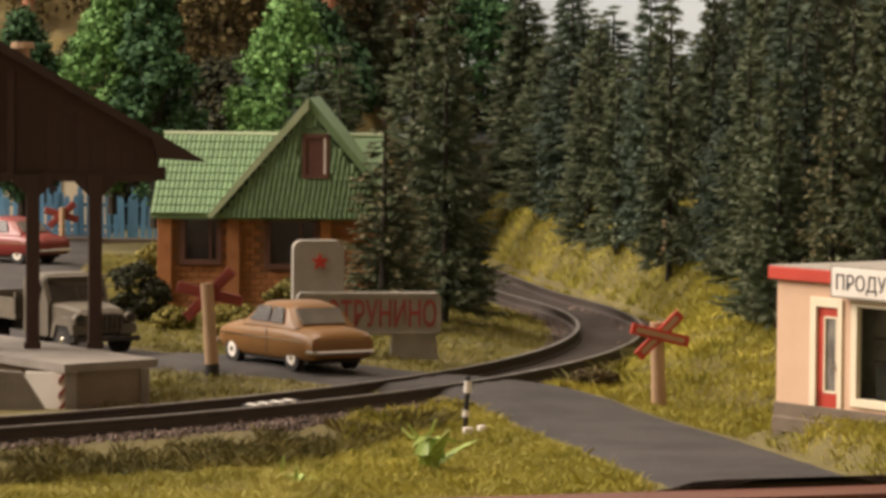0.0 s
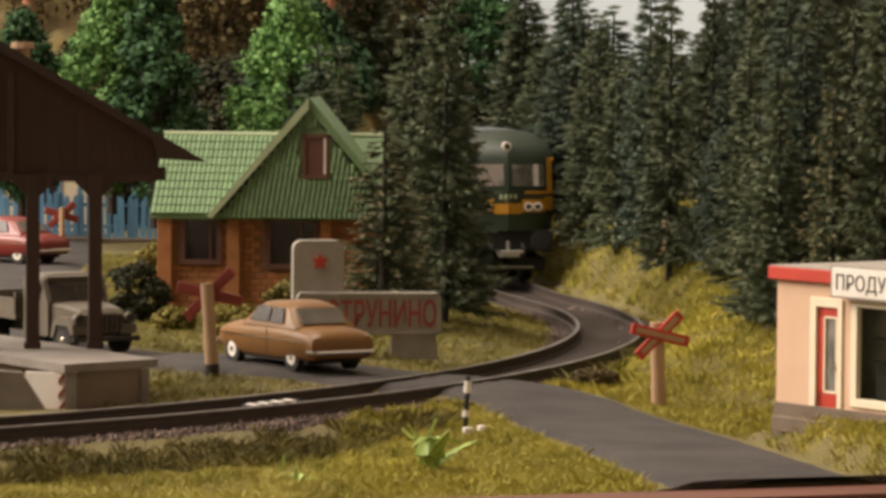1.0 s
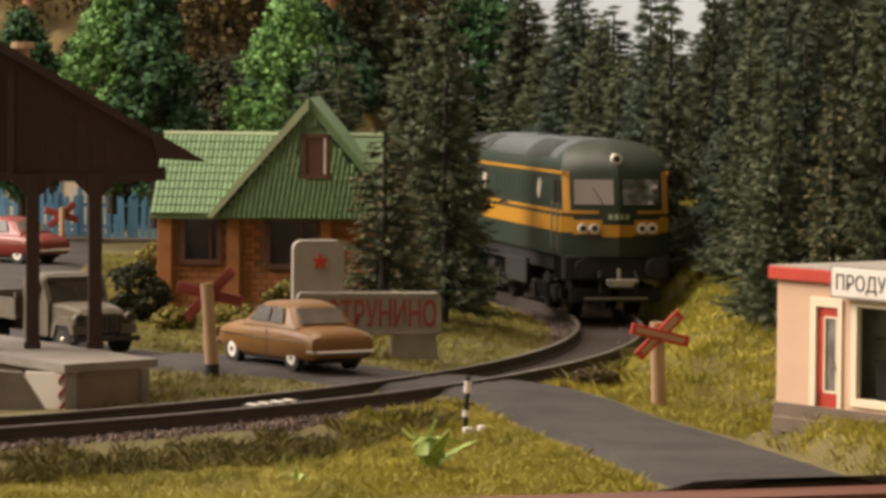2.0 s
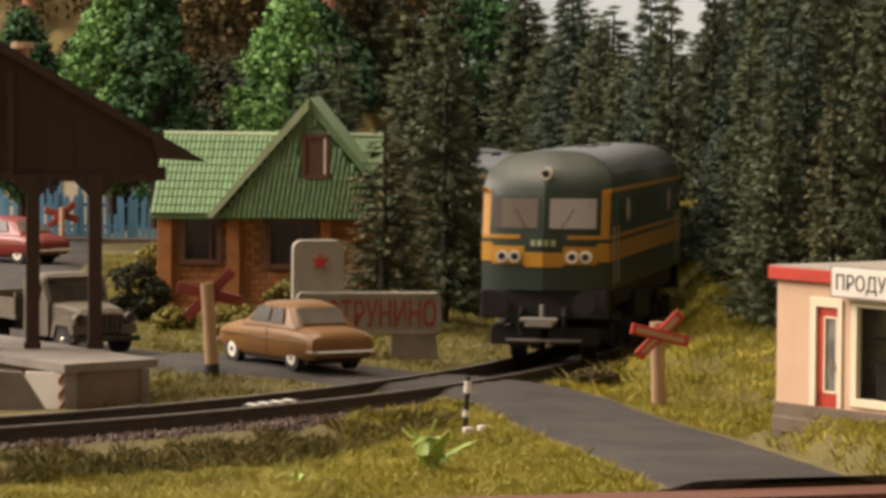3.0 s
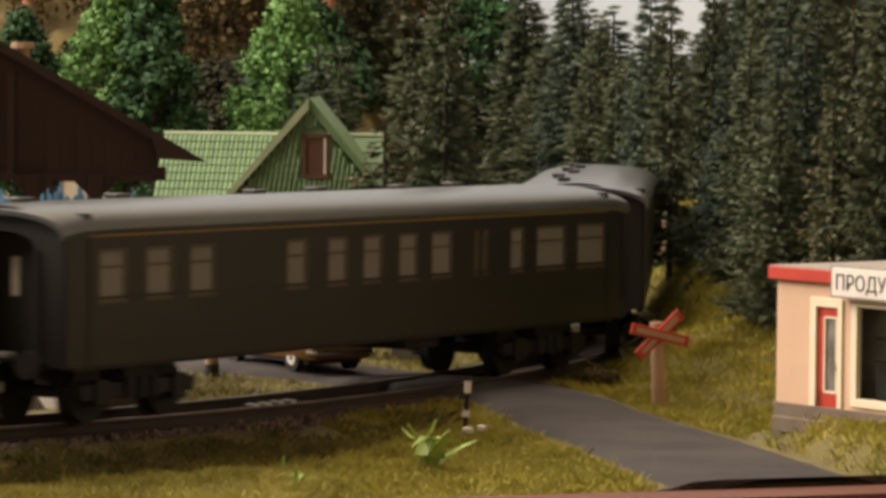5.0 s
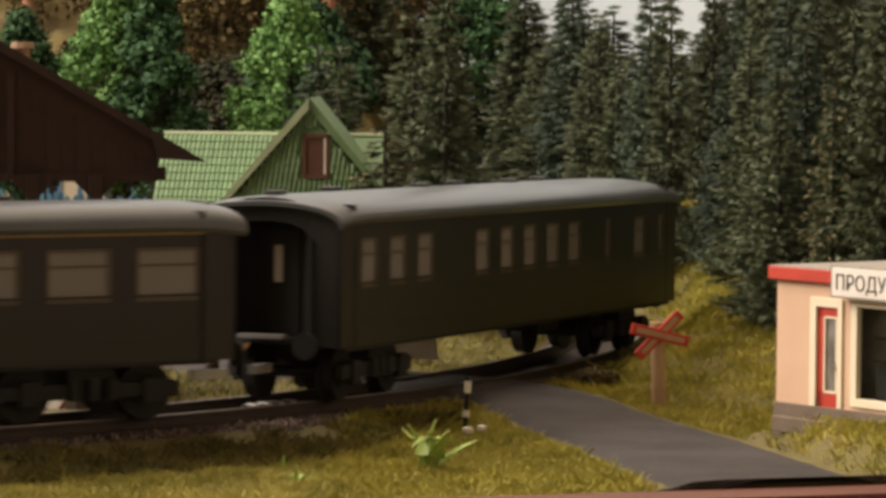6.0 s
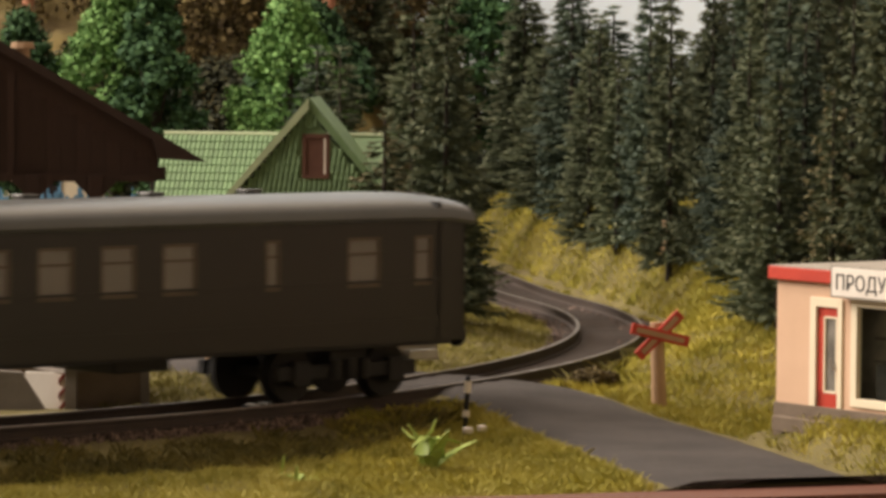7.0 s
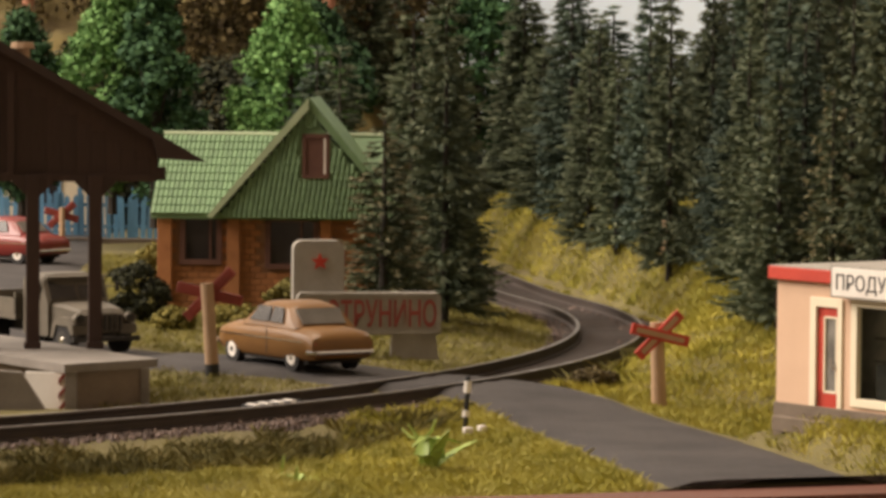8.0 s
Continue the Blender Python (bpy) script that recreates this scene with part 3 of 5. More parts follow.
def spruce(height, width, seed, material, tip_material, label, **kw):
    t = thing("spruce_tree", mm(0, 0, -500), label, "tree", "spruces of the model forest")
    part("trunk", rods(((0, 0, -6), (0, 0, height * 0.96), 1.2, 0.2), seg=8), BARK, t)
    v, f, i = conifer_crown(height, width, seed, **kw)
    c = new("crown", mesh_of("crown", v, f, material, tip_material, index=i))
    c.parent = t
    return t


placed = []


def plant(t, x, y, height, own, turn, lift=0.0, fat=1.0):
    """Sets a copy of the tree on the ground, scaled to its height."""
    s = height / own
    at = mm(x, y, land(x, y) + lift, turn)
    if t in placed:
        o = copy_thing(t, at)
    else:
        o = t
        o.matrix_basis = at
        placed.append(t)
    o.scale = (s * fat, s * fat, s)
    return o


DARK_LABEL = "dark green needled model spruce on the wooded slope"
protos = [(spruce(80, 21, 21, NEEDLE, NEEDLE_TIP, DARK_LABEL), 80), (spruce(80, 20, 22, NEEDLE_B, NEEDLE_TIP_B, "bluish green needled model spruce in the forest", boughs=470), 80),
          (spruce(80, 24, 23, NEEDLE, NEEDLE_TIP, DARK_LABEL, boughs=400, ragged=0.38, fat=1.15), 80),
          (spruce(56, 20, 24, NEEDLE_O, NEEDLE_TIP_O, "small brown-tipped olive model spruce", boughs=330, fat=0.8), 56)]

# x, y, height, kind, width
FOREST = [
    (-15.4, 1062, 58, 3, 24), (0.6, 1090, 96, 2, 23), (-9, 1185, 84, 0, 24), (4, 1150, 66, 1, 17), (1, 1190, 78, 0, 18),
    (45, 1262, 62, 0, 17), (54, 1266, 62, 2, 18), (63, 1250, 86, 1, 18), (65.5, 1180, 92, 0, 17), (77, 1172, 92, 2, 18),
    (81, 1144, 74, 1, 17), (80, 1070, 70, 0, 17), (78, 946, 62, 2, 16), (74.5, 962, 54, 0, 14), (86, 972, 72, 1, 16), (89, 932, 60, 3, 14),
    (94, 938, 80, 0, 18), (99, 914, 88, 2, 20), (90, 984, 84, 0, 18), (87, 1030, 82, 1, 18), (103, 950, 90, 1, 20), (112, 925, 92, 0, 20),
    (98, 1010, 92, 2, 20), (108, 985, 96, 0, 20), (92, 1090, 88, 0, 20), (104, 1080, 96, 1, 20), (116, 1050, 100, 2, 22), (88, 1120, 90, 2, 19), (100, 1150, 98, 0, 20),
    (42, 1345, 92, 1, 22), (52, 1370, 66, 0, 22), (64, 1360, 48, 2, 20), (86, 1300, 62, 0, 22), (78, 1340, 38, 1, 18), (98, 1290, 100, 2, 24), (110, 1240, 104, 0, 24), (122, 1200, 104, 1, 24), (92, 1230, 76, 1, 20),
    (28, 1430, 86, 0, 26), (16, 1480, 84, 1, 26), (44, 1450, 74, 2, 26), (60, 1450, 62, 1, 26), (74, 1440, 42, 0, 22), (34, 1400, 64, 2, 24), (90, 1420, 44, 1, 22), (106, 1380, 96, 2, 26), (124, 1340, 104, 0, 28), (140, 1290, 104, 2, 28),
    (-34, 1330, 74, 0, 24), (-44, 1410, 74, 1, 26), (-14, 1400, 74, 2, 24), (-28, 1480, 84, 0, 28), (-52, 1500, 72, 1, 28), (-36, 1270, 46, 1, 20), (30, 1520, 78, 0, 28), (54, 1530, 58, 1, 28), (84, 1520, 40, 0, 26), (120, 1470, 96, 2, 30), (150, 1400, 100, 0, 30),
]
PROTO_W = (21.0, 20.0, 24.0, 20.0)
for i, (x, y, hgt, kd, wide) in enumerate(FOREST):
    for _ in range(60):                        # keep clear of the line
        if abs(outside(x, y)) > 18.5 + wide * 0.46:
            break
        x, y, hgt = x * 1.01, y * 1.01, hgt * 1.004
    plant(protos[kd][0], x, y, hgt, protos[kd][1], (i * 67) % 360, fat=1.15 * wide / PROTO_W[kd] * protos[kd][1] / hgt)


def leaf_crown(radii, clumps, leaves, seed, leaf=2.2, egg=0.0):
    """An uneven crown of many small leaf tufts with gaps between them."""
    rng = np.random.default_rng(seed)
    V, F = [], []
    rx, ry, rz = radii

    def unit(n):
        q = rng.normal(0, 1, (n, 3))
        return q / np.linalg.norm(q, axis=1)[:, None]
    for c in range(clumps):
        d = unit(1)[0]
        r = rng.uniform(0.55, 1.0) ** 0.5
        zz = d[2] * rz * r
        taper = 1 - egg * max(0, zz / rz)
        cen = np.array((d[0] * rx * r * taper, d[1] * ry * r * taper, zz))
        cr = rng.uniform(0.14, 0.26) * rx + leaf * 0.5
        q, a = unit(leaves), unit(leaves)
        p = cen + q * (cr * rng.uniform(0.6, 1.0, leaves))[:, None] * np.array((1, 1, 0.8))
        b = np.cross(a, q + 0.01)
        b /= np.linalg.norm(b, axis=1)[:, None] + 1e-6
        s = (leaf * rng.uniform(0.35, 0.7, leaves))[:, None]
        n0 = c * leaves * 4
        V.append(np.stack((p - a * s, p + b * s * 0.7, p + a * s, p - b * s * 0.7), 1).reshape(-1, 3))
        F.extend([(n0 + 4 * i, n0 + 4 * i + 1, n0 + 4 * i + 2, n0 + 4 * i + 3) for i in range(leaves)])
    return np.concatenate(V), F


def leafy_tree(x, y, z, height, wide, material, label, seed, leaf=2.0, clumps=150):
    t = thing("leafy_tree", mm(x, y, z), label, "tree")
    part("trunk", rods(((0, 0, -4), (0, 0, height * 0.5), 1.8, 1.1), ((0, 0, height * 0.3), (wide * 0.2, 2, height * 0.7), 0.9, 0.3), ((0, 0, height * 0.35), (-wide * 0.22, -2, height * 0.72), 0.9, 0.3),
                       ((0, 0, height * 0.5), (1, 0, height * 0.9), 1.1, 0.3), seg=8), BARK, t)
    v, f = leaf_crown((wide / 2, wide / 2, height * 0.47), clumps, 60, seed, leaf, 0.75)
    c = new("crown", mesh_of("crown", v, f, material))
    c.parent, c.matrix_basis = t, mm(0, 0, height * 0.54)
    return t


def bush(x, y, wide, tall, material, label, seed, leaf=1.4, clumps=45, z=None):
    t = thing("bush", mm(x, y, land(x, y) if z is None else z), label, "bush")
    part("stems", rods(((0, 0, -2), (wide * 0.15, 0, tall * 0.6), 0.5, 0.2), ((0, 0, -2), (-wide * 0.15, 1, tall * 0.6), 0.5, 0.2), seg=6), BARK, t)
    v, f = leaf_crown((wide / 2, wide / 2, tall / 2), clumps, 70, seed, leaf)
    c = new("leaves", mesh_of("leaves", v, f, material))
    c.parent, c.matrix_basis = t, mm(0, 0, tall * 0.48)
    return t


leafy_tree(-54, 1430, 12, 76, 42, LEAF_BRIGHT, "bright green model tree with foam leaves", 31, 1.9, 230)
leafy_tree(-117, 1440, 14, 82, 36, LEAF_BRIGHT, "bright green model tree with foam leaves", 32, 1.9, 230)
leafy_tree(-101, 1425, 10, 84, 32, LEAF_DARK, "dull green slender model tree", 33, 2.4)
leafy_tree(-152, 1470, 10, 70, 40, LEAF_DARK, "dull green slender model tree", 34, 2.4)
leafy_tree(14, 1700, 20, 84, 50, LEAF_DARK, "dark teal green rounded tree top above the spruces", 35, 2.8)
leafy_tree(-50, 1560, 24, 62, 44, LEAF_DARK, "dark teal green rounded tree top above the spruces", 36, 2.8)
for i, (x, y, w, t) in enumerate(((-78, 1600, 60, 44), (-100, 1660, 70, 46), (-60, 1680, 70, 50), (-135, 1620, 56, 40), (-150, 1700, 80, 50), (-30, 1720, 80, 50), (-105, 1560, 44, 30), (-85, 1530, 36, 26), (-176, 1600, 60, 44))):
    bush(x, y, w, t, BUSH_BROWN if i % 3 else BUSH_DARK, "brown and olive scrub on the hillside", 40 + i, 2.6, 110)
bush(-81, 1085, 15.5, 17, BUSH_DARK, "dark round shrub beside the brick house", 60, 1.3, 70)
bush(-83, 1180, 15, 16, BUSH_OLIVE, "yellow-olive shrub behind the dark one", 61, 1.3)
bush(-41, 1075, 11, 12, BUSH_OLIVE, "olive shrub at the house wall", 62, 1.2)
bush(-53, 1040, 14, 7, BUSH_OLIVE, "low olive shrub beside the parked car", 63, 1.1)
bush(-70, 1060, 10, 6, BUSH_OLIVE, "low olive shrub before the house", 64, 1.1)
bush(34.5, 918, 11, 3.6, BUSH_BROWN, "dark low scrub between rails and crossing sign", 65, 0.9, 30)

# ---------------------------------------------------------------- brick house with green roof


def wavy_tile(w, length):
    """A bowed tile, thick at its lower edge; it lies along y and bulges towards z."""
    bm = bmesh.new()
    ends = []
    for y, lift in ((-0.25, 0.34), (length, 0.05)):
        ends.append([bm.verts.new((w * k / 4, y, lift + 0.34 * math.sin(math.pi * k / 4))) for k in range(5)] + [bm.verts.new((w * k / 4, y, -0.25)) for k in (4, 0)])
    a, b = ends
    n = len(a)
    bm.faces.new(a)
    bm.faces.new(b[::-1])
    for i in range(n):
        bm.faces.new((a[i], b[i], b[(i + 1) % n], a[(i + 1) % n]))
    return bm


def brick_house():
    h = thing("brick_house", mm(-79, 1140, -2.5, -4), "small orange brick house with green tiled roof and gable", "house")
    W, D, E = 58.0, 44.0, 27.5
    wall = part("wall", boxes((0, W, 0.6, 1.8, 0, E), (0, 1.2, 1.8, D, 0, E), (W - 1.2, W, 1.8, D, 0, E), (0, W, D - 1.2, D, 0, E)), BRICK_GAP, h)
    openings = ((5.4, 17.2, 12.6, 26.6), (29.4, 44.4, 11.6, 26.2))
    # brick courses over the front, each brick a piece
    first = None
    rngb = random.Random(3)
    for r in range(16):
        z = 0.4 + r * 1.7
        x = -0.4 + (r % 2) * 1.6
        while x < W:
            b0, b1 = x, x + 3.0
            x += 3.2
            if any(b1 > o[0] and b0 < o[1] and z + 1.5 > o[2] and z < o[3] for o in openings):
                continue
            at = mm(b0, 0.4 + rngb.uniform(-0.06, 0.06), z)
            if first is None:
                first = part("brick", boxes((0, 3.0, -0.35, 0.4, 0, 1.5), bevel=0.08), BRICK, wall, at=at)
            else:
                again(first, "brick", at)
    for x0, x1 in ((-0.8, 3.2), (18.8, 22.4), (45, 48)):
        part("pilaster", boxes((x0, x1, -1.5, 0.4, 0, E), (x0 - 0.3, x1 + 0.3, -1.8, 0.4, 0, 2.4), bevel=0.15), BRICK, h)
    for x0, x1, z0, z1 in openings:
        w = part("window", boxes((x0, x0 + 1.5, -0.6, 0.6, z0, z1), (x1 - 1.5, x1, -0.6, 0.6, z0, z1), (x0, x1, -0.6, 0.6, z1 - 1.4, z1), (x0, x1, -0.9, 0.6, z0, z0 + 1.4),
                                  ((x0 + x1) / 2 + 2.4, (x0 + x1) / 2 + 2.9, -0.3, 0.4, z0, z1)), FRAME_BROWN, h)
        part("pane", boxes((x0 + 1.2, x1 - 1.2, 0.3, 0.56, z0 + 1, z1 - 1)), DARK_PANE, w)
    # main roof, sloping to the front
    ridge_z, ridge_y = 48.4, 24.0
    sl = part("roof", prisms(([(-3.0, E - 0.6), (ridge_y, ridge_z), (ridge_y, ridge_z - 1.6), (-3.0, E - 2.0)], -2.5, W + 3, "x"), ([(ridge_y, ridge_z), (D + 3, E - 0.6), (D + 3, E - 2.0), (ridge_y, ridge_z - 1.6)], -2.5, W + 3, "x")), TILE_GREEN, h)
    tile = None
    rows_n = 10
    for r in range(rows_n):
        u0 = r / rows_n
        for cidx in range(28):
            x = -2.2 + cidx * 1.36
            if x > 25 + 9 * u0:
                continue
            y = -3.2 + (ridge_y + 3.2) * u0
            z = E - 0.55 + (ridge_z - E + 0.55) * u0
            at = mm(x, y, z, 0, math.degrees(math.atan2(ridge_z - E, ridge_y + 3)))
            if tile is None:
                tile = part("tile", wavy_tile(1.36, 3.9), TILE_GREEN, sl, at=at)
            else:
                again(tile, "tile", at)
    part("ridge_cap", rods(((-2.5, ridge_y, ridge_z), (W + 3, ridge_y, ridge_z), 0.8), seg=8), TRIM_GREEN, h)
    # the front gable: tiled triangular face and its two steep slopes
    ax, az, fx0, fx1 = 42.0, 56.4, 15.2, 68.0
    yf = -5.0
    gz = E - 1.0
    face = part("gable", prisms(([(fx0 + 2, gz), (ax, az - 1), (fx1 - 2, gz)], yf, yf + 1.4)), TILE_GREEN, h)
    gt = None
    for r in range(15):
        z = gz + r * 2.1
        half = (ax - fx0 - 2) * (1 - (z + 1 - gz) / (az - gz))
        x = ax - half
        while x < ax + half - 1.2:
            if not (39.5 < x + 0.8 < 48.6 and 36.5 < z + 1 < 51):
                at = mm(x, yf, z, 0, 90)
                if gt is None:
                    gt = part("tile", wavy_tile(1.36, 2.3), TILE_GREEN, face, at=at)
                else:
                    again(gt, "tile", at)
            x += 1.4
    for s, fx in ((-1, fx0), (1, fx1)):
        bm = bmesh.new()
        d = 2.4
        prism(bm, [(fx, gz - 0.6), (ax, az), (ax, az + d + 0.8), (fx + s * 1.6, gz - 0.2)], yf - (1.6 if s < 0 else 0.5), 24, "y")
        # left slope gets the pale green: its brightness towards the light is painted in
        part("gable_slope", bm, TRIM_GREEN if s < 0 else TILE_GREEN, h, "left slope of the gable, coloured paler as if lit" if s < 0 else "")
    w = part("gable_window", boxes((40.2, 41.1, yf - 0.5, yf + 0.3, 37.5, 49.5), (46.8, 47.7, yf - 0.5, yf + 0.3, 37.5, 49.5), (40.2, 47.7, yf - 0.5, yf + 0.3, 48.4, 49.5), (40.2, 47.7, yf - 0.7, yf + 0.3, 37.2, 38.3)), FRAME_BROWN, h)
    part("pane", boxes((41, 46.9, yf - 0.12, yf + 0.1, 38.2, 48.6)), FRAME_BROWN, w)
    part("reveal", boxes((46.2, 46.75, yf - 0.45, yf, 38.4, 48.6)), WHITE, w, "white window edge")


brick_house()

# ---------------------------------------------------------------- place-name monument


def monument():
    t = thing("place_name_monument", mm(-34.5, 975, -3, 8), "grey cast stone town sign with red star and red letters", "sign")
    bm = bmesh.new()
    prism(bm, [(-1.2, 2)] + [(1.0 - 2.2 * math.cos(radians(a)), 26.3 + 2.2 * math.sin(radians(a))) for a in (0, 22, 45, 68, 90)] + [(8.9 + 2.2 * math.sin(radians(a)), 26.3 + 2.2 * math.cos(radians(a))) for a in (0, 22, 45, 68, 90)] + [(11.1, 2)], 1.0, 5.4, "y")
    part("upright_slab", bm, STONE_GREY, t)
    bm = bmesh.new()
    prism(bm, [(-0.5, 6.6), (-0.5, 15.2), (0.4, 16.2), (33.2, 16.2), (34.2, 15.2), (34.2, 6.6), (33.4, 6.0), (0.3, 6.0)], -2.4, 1.2, "y")
    slab = part("name_slab", bm, STONE_GREY, t)
    bm = bmesh.new()
    for r in ((-0.2, 33.9, 15.4, 16.0), (-0.2, 33.9, 6.3, 6.9), (-0.2, 0.5, 6.3, 16.0), (33.2, 33.9, 6.3, 16.0)):
        box(bm, r[0], r[1], -2.75, -2.3, r[2], r[3])
    part("border", bm, STONE_GREY, slab)
    part("foot", prisms(([(22, 0), (22.6, 6.2), (33, 6.2), (33.8, 0)], -1.8, 0.8, "y"), ([(-1, 0), (-1, 6.2), (8, 6.2), (8, 0)], -1.8, 4, "y")), STONE_GREY, t)
    bm = bmesh.new()
    pts = [(5.2 + r * math.sin(radians(36 * k)), 23.4 + r * math.cos(radians(36 * k))) for k in range(10) for r in [2.2 if k % 2 == 0 else 0.95]]
    prism(bm, pts, 0.55, 1.05, "y")
    part("star", bm, RED, t, "red five-pointed star")
    lettering("letters", "\u0421\u0422\u0420\u0423\u041d\u0418\u041d\u041e", 8.6, RED_FADED, slab, mm(6.2, -2.5, 8.1, 0, 90), "worn red raised letters", 26.6, 0.12)


monument()

# ---------------------------------------------------------------- grocery kiosk


SHOP_INNER = mat("shop_interior", (0.5, 0.46, 0.38), (0.16, 0.145, 0.12), 5, 0.7, fine=1.2)


def shop():
    t = thing("grocery_shop", mm(66.3, 806, -0.5, -55), "small peach plastered grocery shop with red roof edge", "shop")
    L, D, H0, H1 = 66.0, 34.0, 3.8, 28.2
    part("plinth", boxes((-0.3, L + 0.6, -0.5, D, -3, H0), bevel=0.15), CONCRETE_TAN, t)
    door, win = (11.2, 19.8, H0, 24.4), (23.6, 52, 5.4, 24.8)
    for w in ((0, 11.2, 0, 1.2, H0, H1), (19.8, 23.6, 0, 1.2, H0, H1), (52, L, 0, 1.2, H0, H1), (11.2, 19.8, 0, 1.2, 24.4, H1), (23.6, 52, 0, 1.2, 24.8, H1), (23.6, 52, 0, 1.2, H0, 5.4),
              (0, 1.2, 1.2, D, H0, H1), (L - 1.2, L, 1.2, D, H0, H1), (1.2, L - 1.2, D - 1.2, D, H0, H1)):
        part("wall_panel", boxes(w), PEACH, t)
    part("roof", boxes((-1.0, L + 1, -1.2, D + 1, H1 + 2.3, H1 + 2.7)), STONE_GREY, t)
    part("roof_edge", boxes((-1.2, L + 1.2, -1.5, 0, H1, H1 + 2.5), (-1.2, 0, 0, D + 1.2, H1, H1 + 2.5), (L, L + 1.2, 0, D + 1.2, H1, H1 + 2.5), bevel=0.12), RED, t, "red painted roof edge")
    d = part("door", boxes((12.4, 14.2, 0.1, 0.9, H0, 23.4), (18.2, 18.9, 0.1, 0.9, H0, 23.4), (12.4, 18.9, 0.1, 0.9, 21.6, 23.4), (12.4, 18.9, 0.1, 0.9, H0, 6.6)), RED, t, "red framed glass door")
    part("pane", boxes((14.1, 18.3, 0.45, 0.6, 6.5, 21.7)), SHOP_PANE, d)
    part("inner_frame", boxes((14.2, 14.6, 0.05, 0.5, 6.6, 21.6), (17.8, 18.2, 0.05, 0.5, 6.6, 21.6), (14.2, 18.2, 0.05, 0.5, 21.2, 21.6), (14.2, 18.2, 0.05, 0.5, 6.6, 7.0)), CREAM, d)
    part("handle", rods(((17.6, -0.5, 11.5), (17.0, -0.5, 13.4), 0.22), ((17.6, -0.5, 11.5), (17.6, 0.4, 11.5), 0.2), seg=6), CHROME, d)
    part("door_surround", boxes((10.6, 12.4, -0.5, 0.9, H0, 25.2), (18.9, 20.2, -0.5, 0.9, H0, 25.2), (12.4, 18.9, -0.5, 0.9, 23.4, 25.2), bevel=0.1), CREAM, t, "cream door surround")
    w = part("shop_window", boxes((22.8, 24.6, -0.5, 1.0, 4.6, 25.6), (51, 52.8, -0.5, 1.0, 4.6, 25.6), (24.6, 51, -0.5, 1.0, 24, 25.6), (24.6, 51, -0.7, 1.0, 4.6, 6.2), bevel=0.1), CREAM, t, "cream framed shop window")
    part("pane", boxes((24.4, 51.2, 0.5, 0.65, 6, 24.2)), SHOP_GLASS, w)
    part("back_panel", boxes((1.4, L - 1.4, 5.6, 6.2, H0, H1 - 0.4)), SHOP_INNER, t, "shelved inner wall")
    part("shelf", boxes((24, 51, 4.6, 5.6, 17.5, 18.0), (24, 51, 4.6, 5.6, 13.0, 13.5)), TRUCK_GREY, t)
    part("counter", boxes((26, 50, 3.6, 5.4, H0, 9.6), (27, 32, 2.4, 4.5, H0, 13.0), (35, 38, 2.4, 4.4, H0, 10.6), bevel=0.3), TRUCK_DARK, t, "dark counter and goods inside")
    part("goods", boxes((31, 33.6, 2.0, 3.4, 6.4, 8.2), (39, 44, 2.0, 3.6, 6.4, 7.4), bevel=0.3), WHITE, t)
    sb = part("sign_board", boxes((20.2, 47.4, -3.2, -1.6, 26.0, 31.6), bevel=0.15), WHITE, t, "white sign board with dark letters")
    part("sign_frame", boxes((20.0, 47.6, -3.1, -1.5, 25.7, 26.2), (20.0, 47.6, -3.1, -1.5, 31.4, 31.9), (19.8, 20.3, -3.1, -1.5, 25.7, 31.9)), STONE_GREY, sb)
    lettering("letters", "\u041f\u0420\u041e\u0414\u0423\u041a\u0422\u042b", 4.2, BLACK, sb, mm(21.2, -3.15, 27.3, 0, 90), "dark sans-serif letters")
    tagged(part("shop_pavement", boxes((2, L + 4, -2.8, -0.6, -3, 0.0), bevel=0.2), CONCRETE_TAN, at=mm(66.3, 806, 0.75, -55)), "tan paving slab in front of the shop", "pavement", kind="structure")


shop()

# ---------------------------------------------------------------- loading platform and its shed


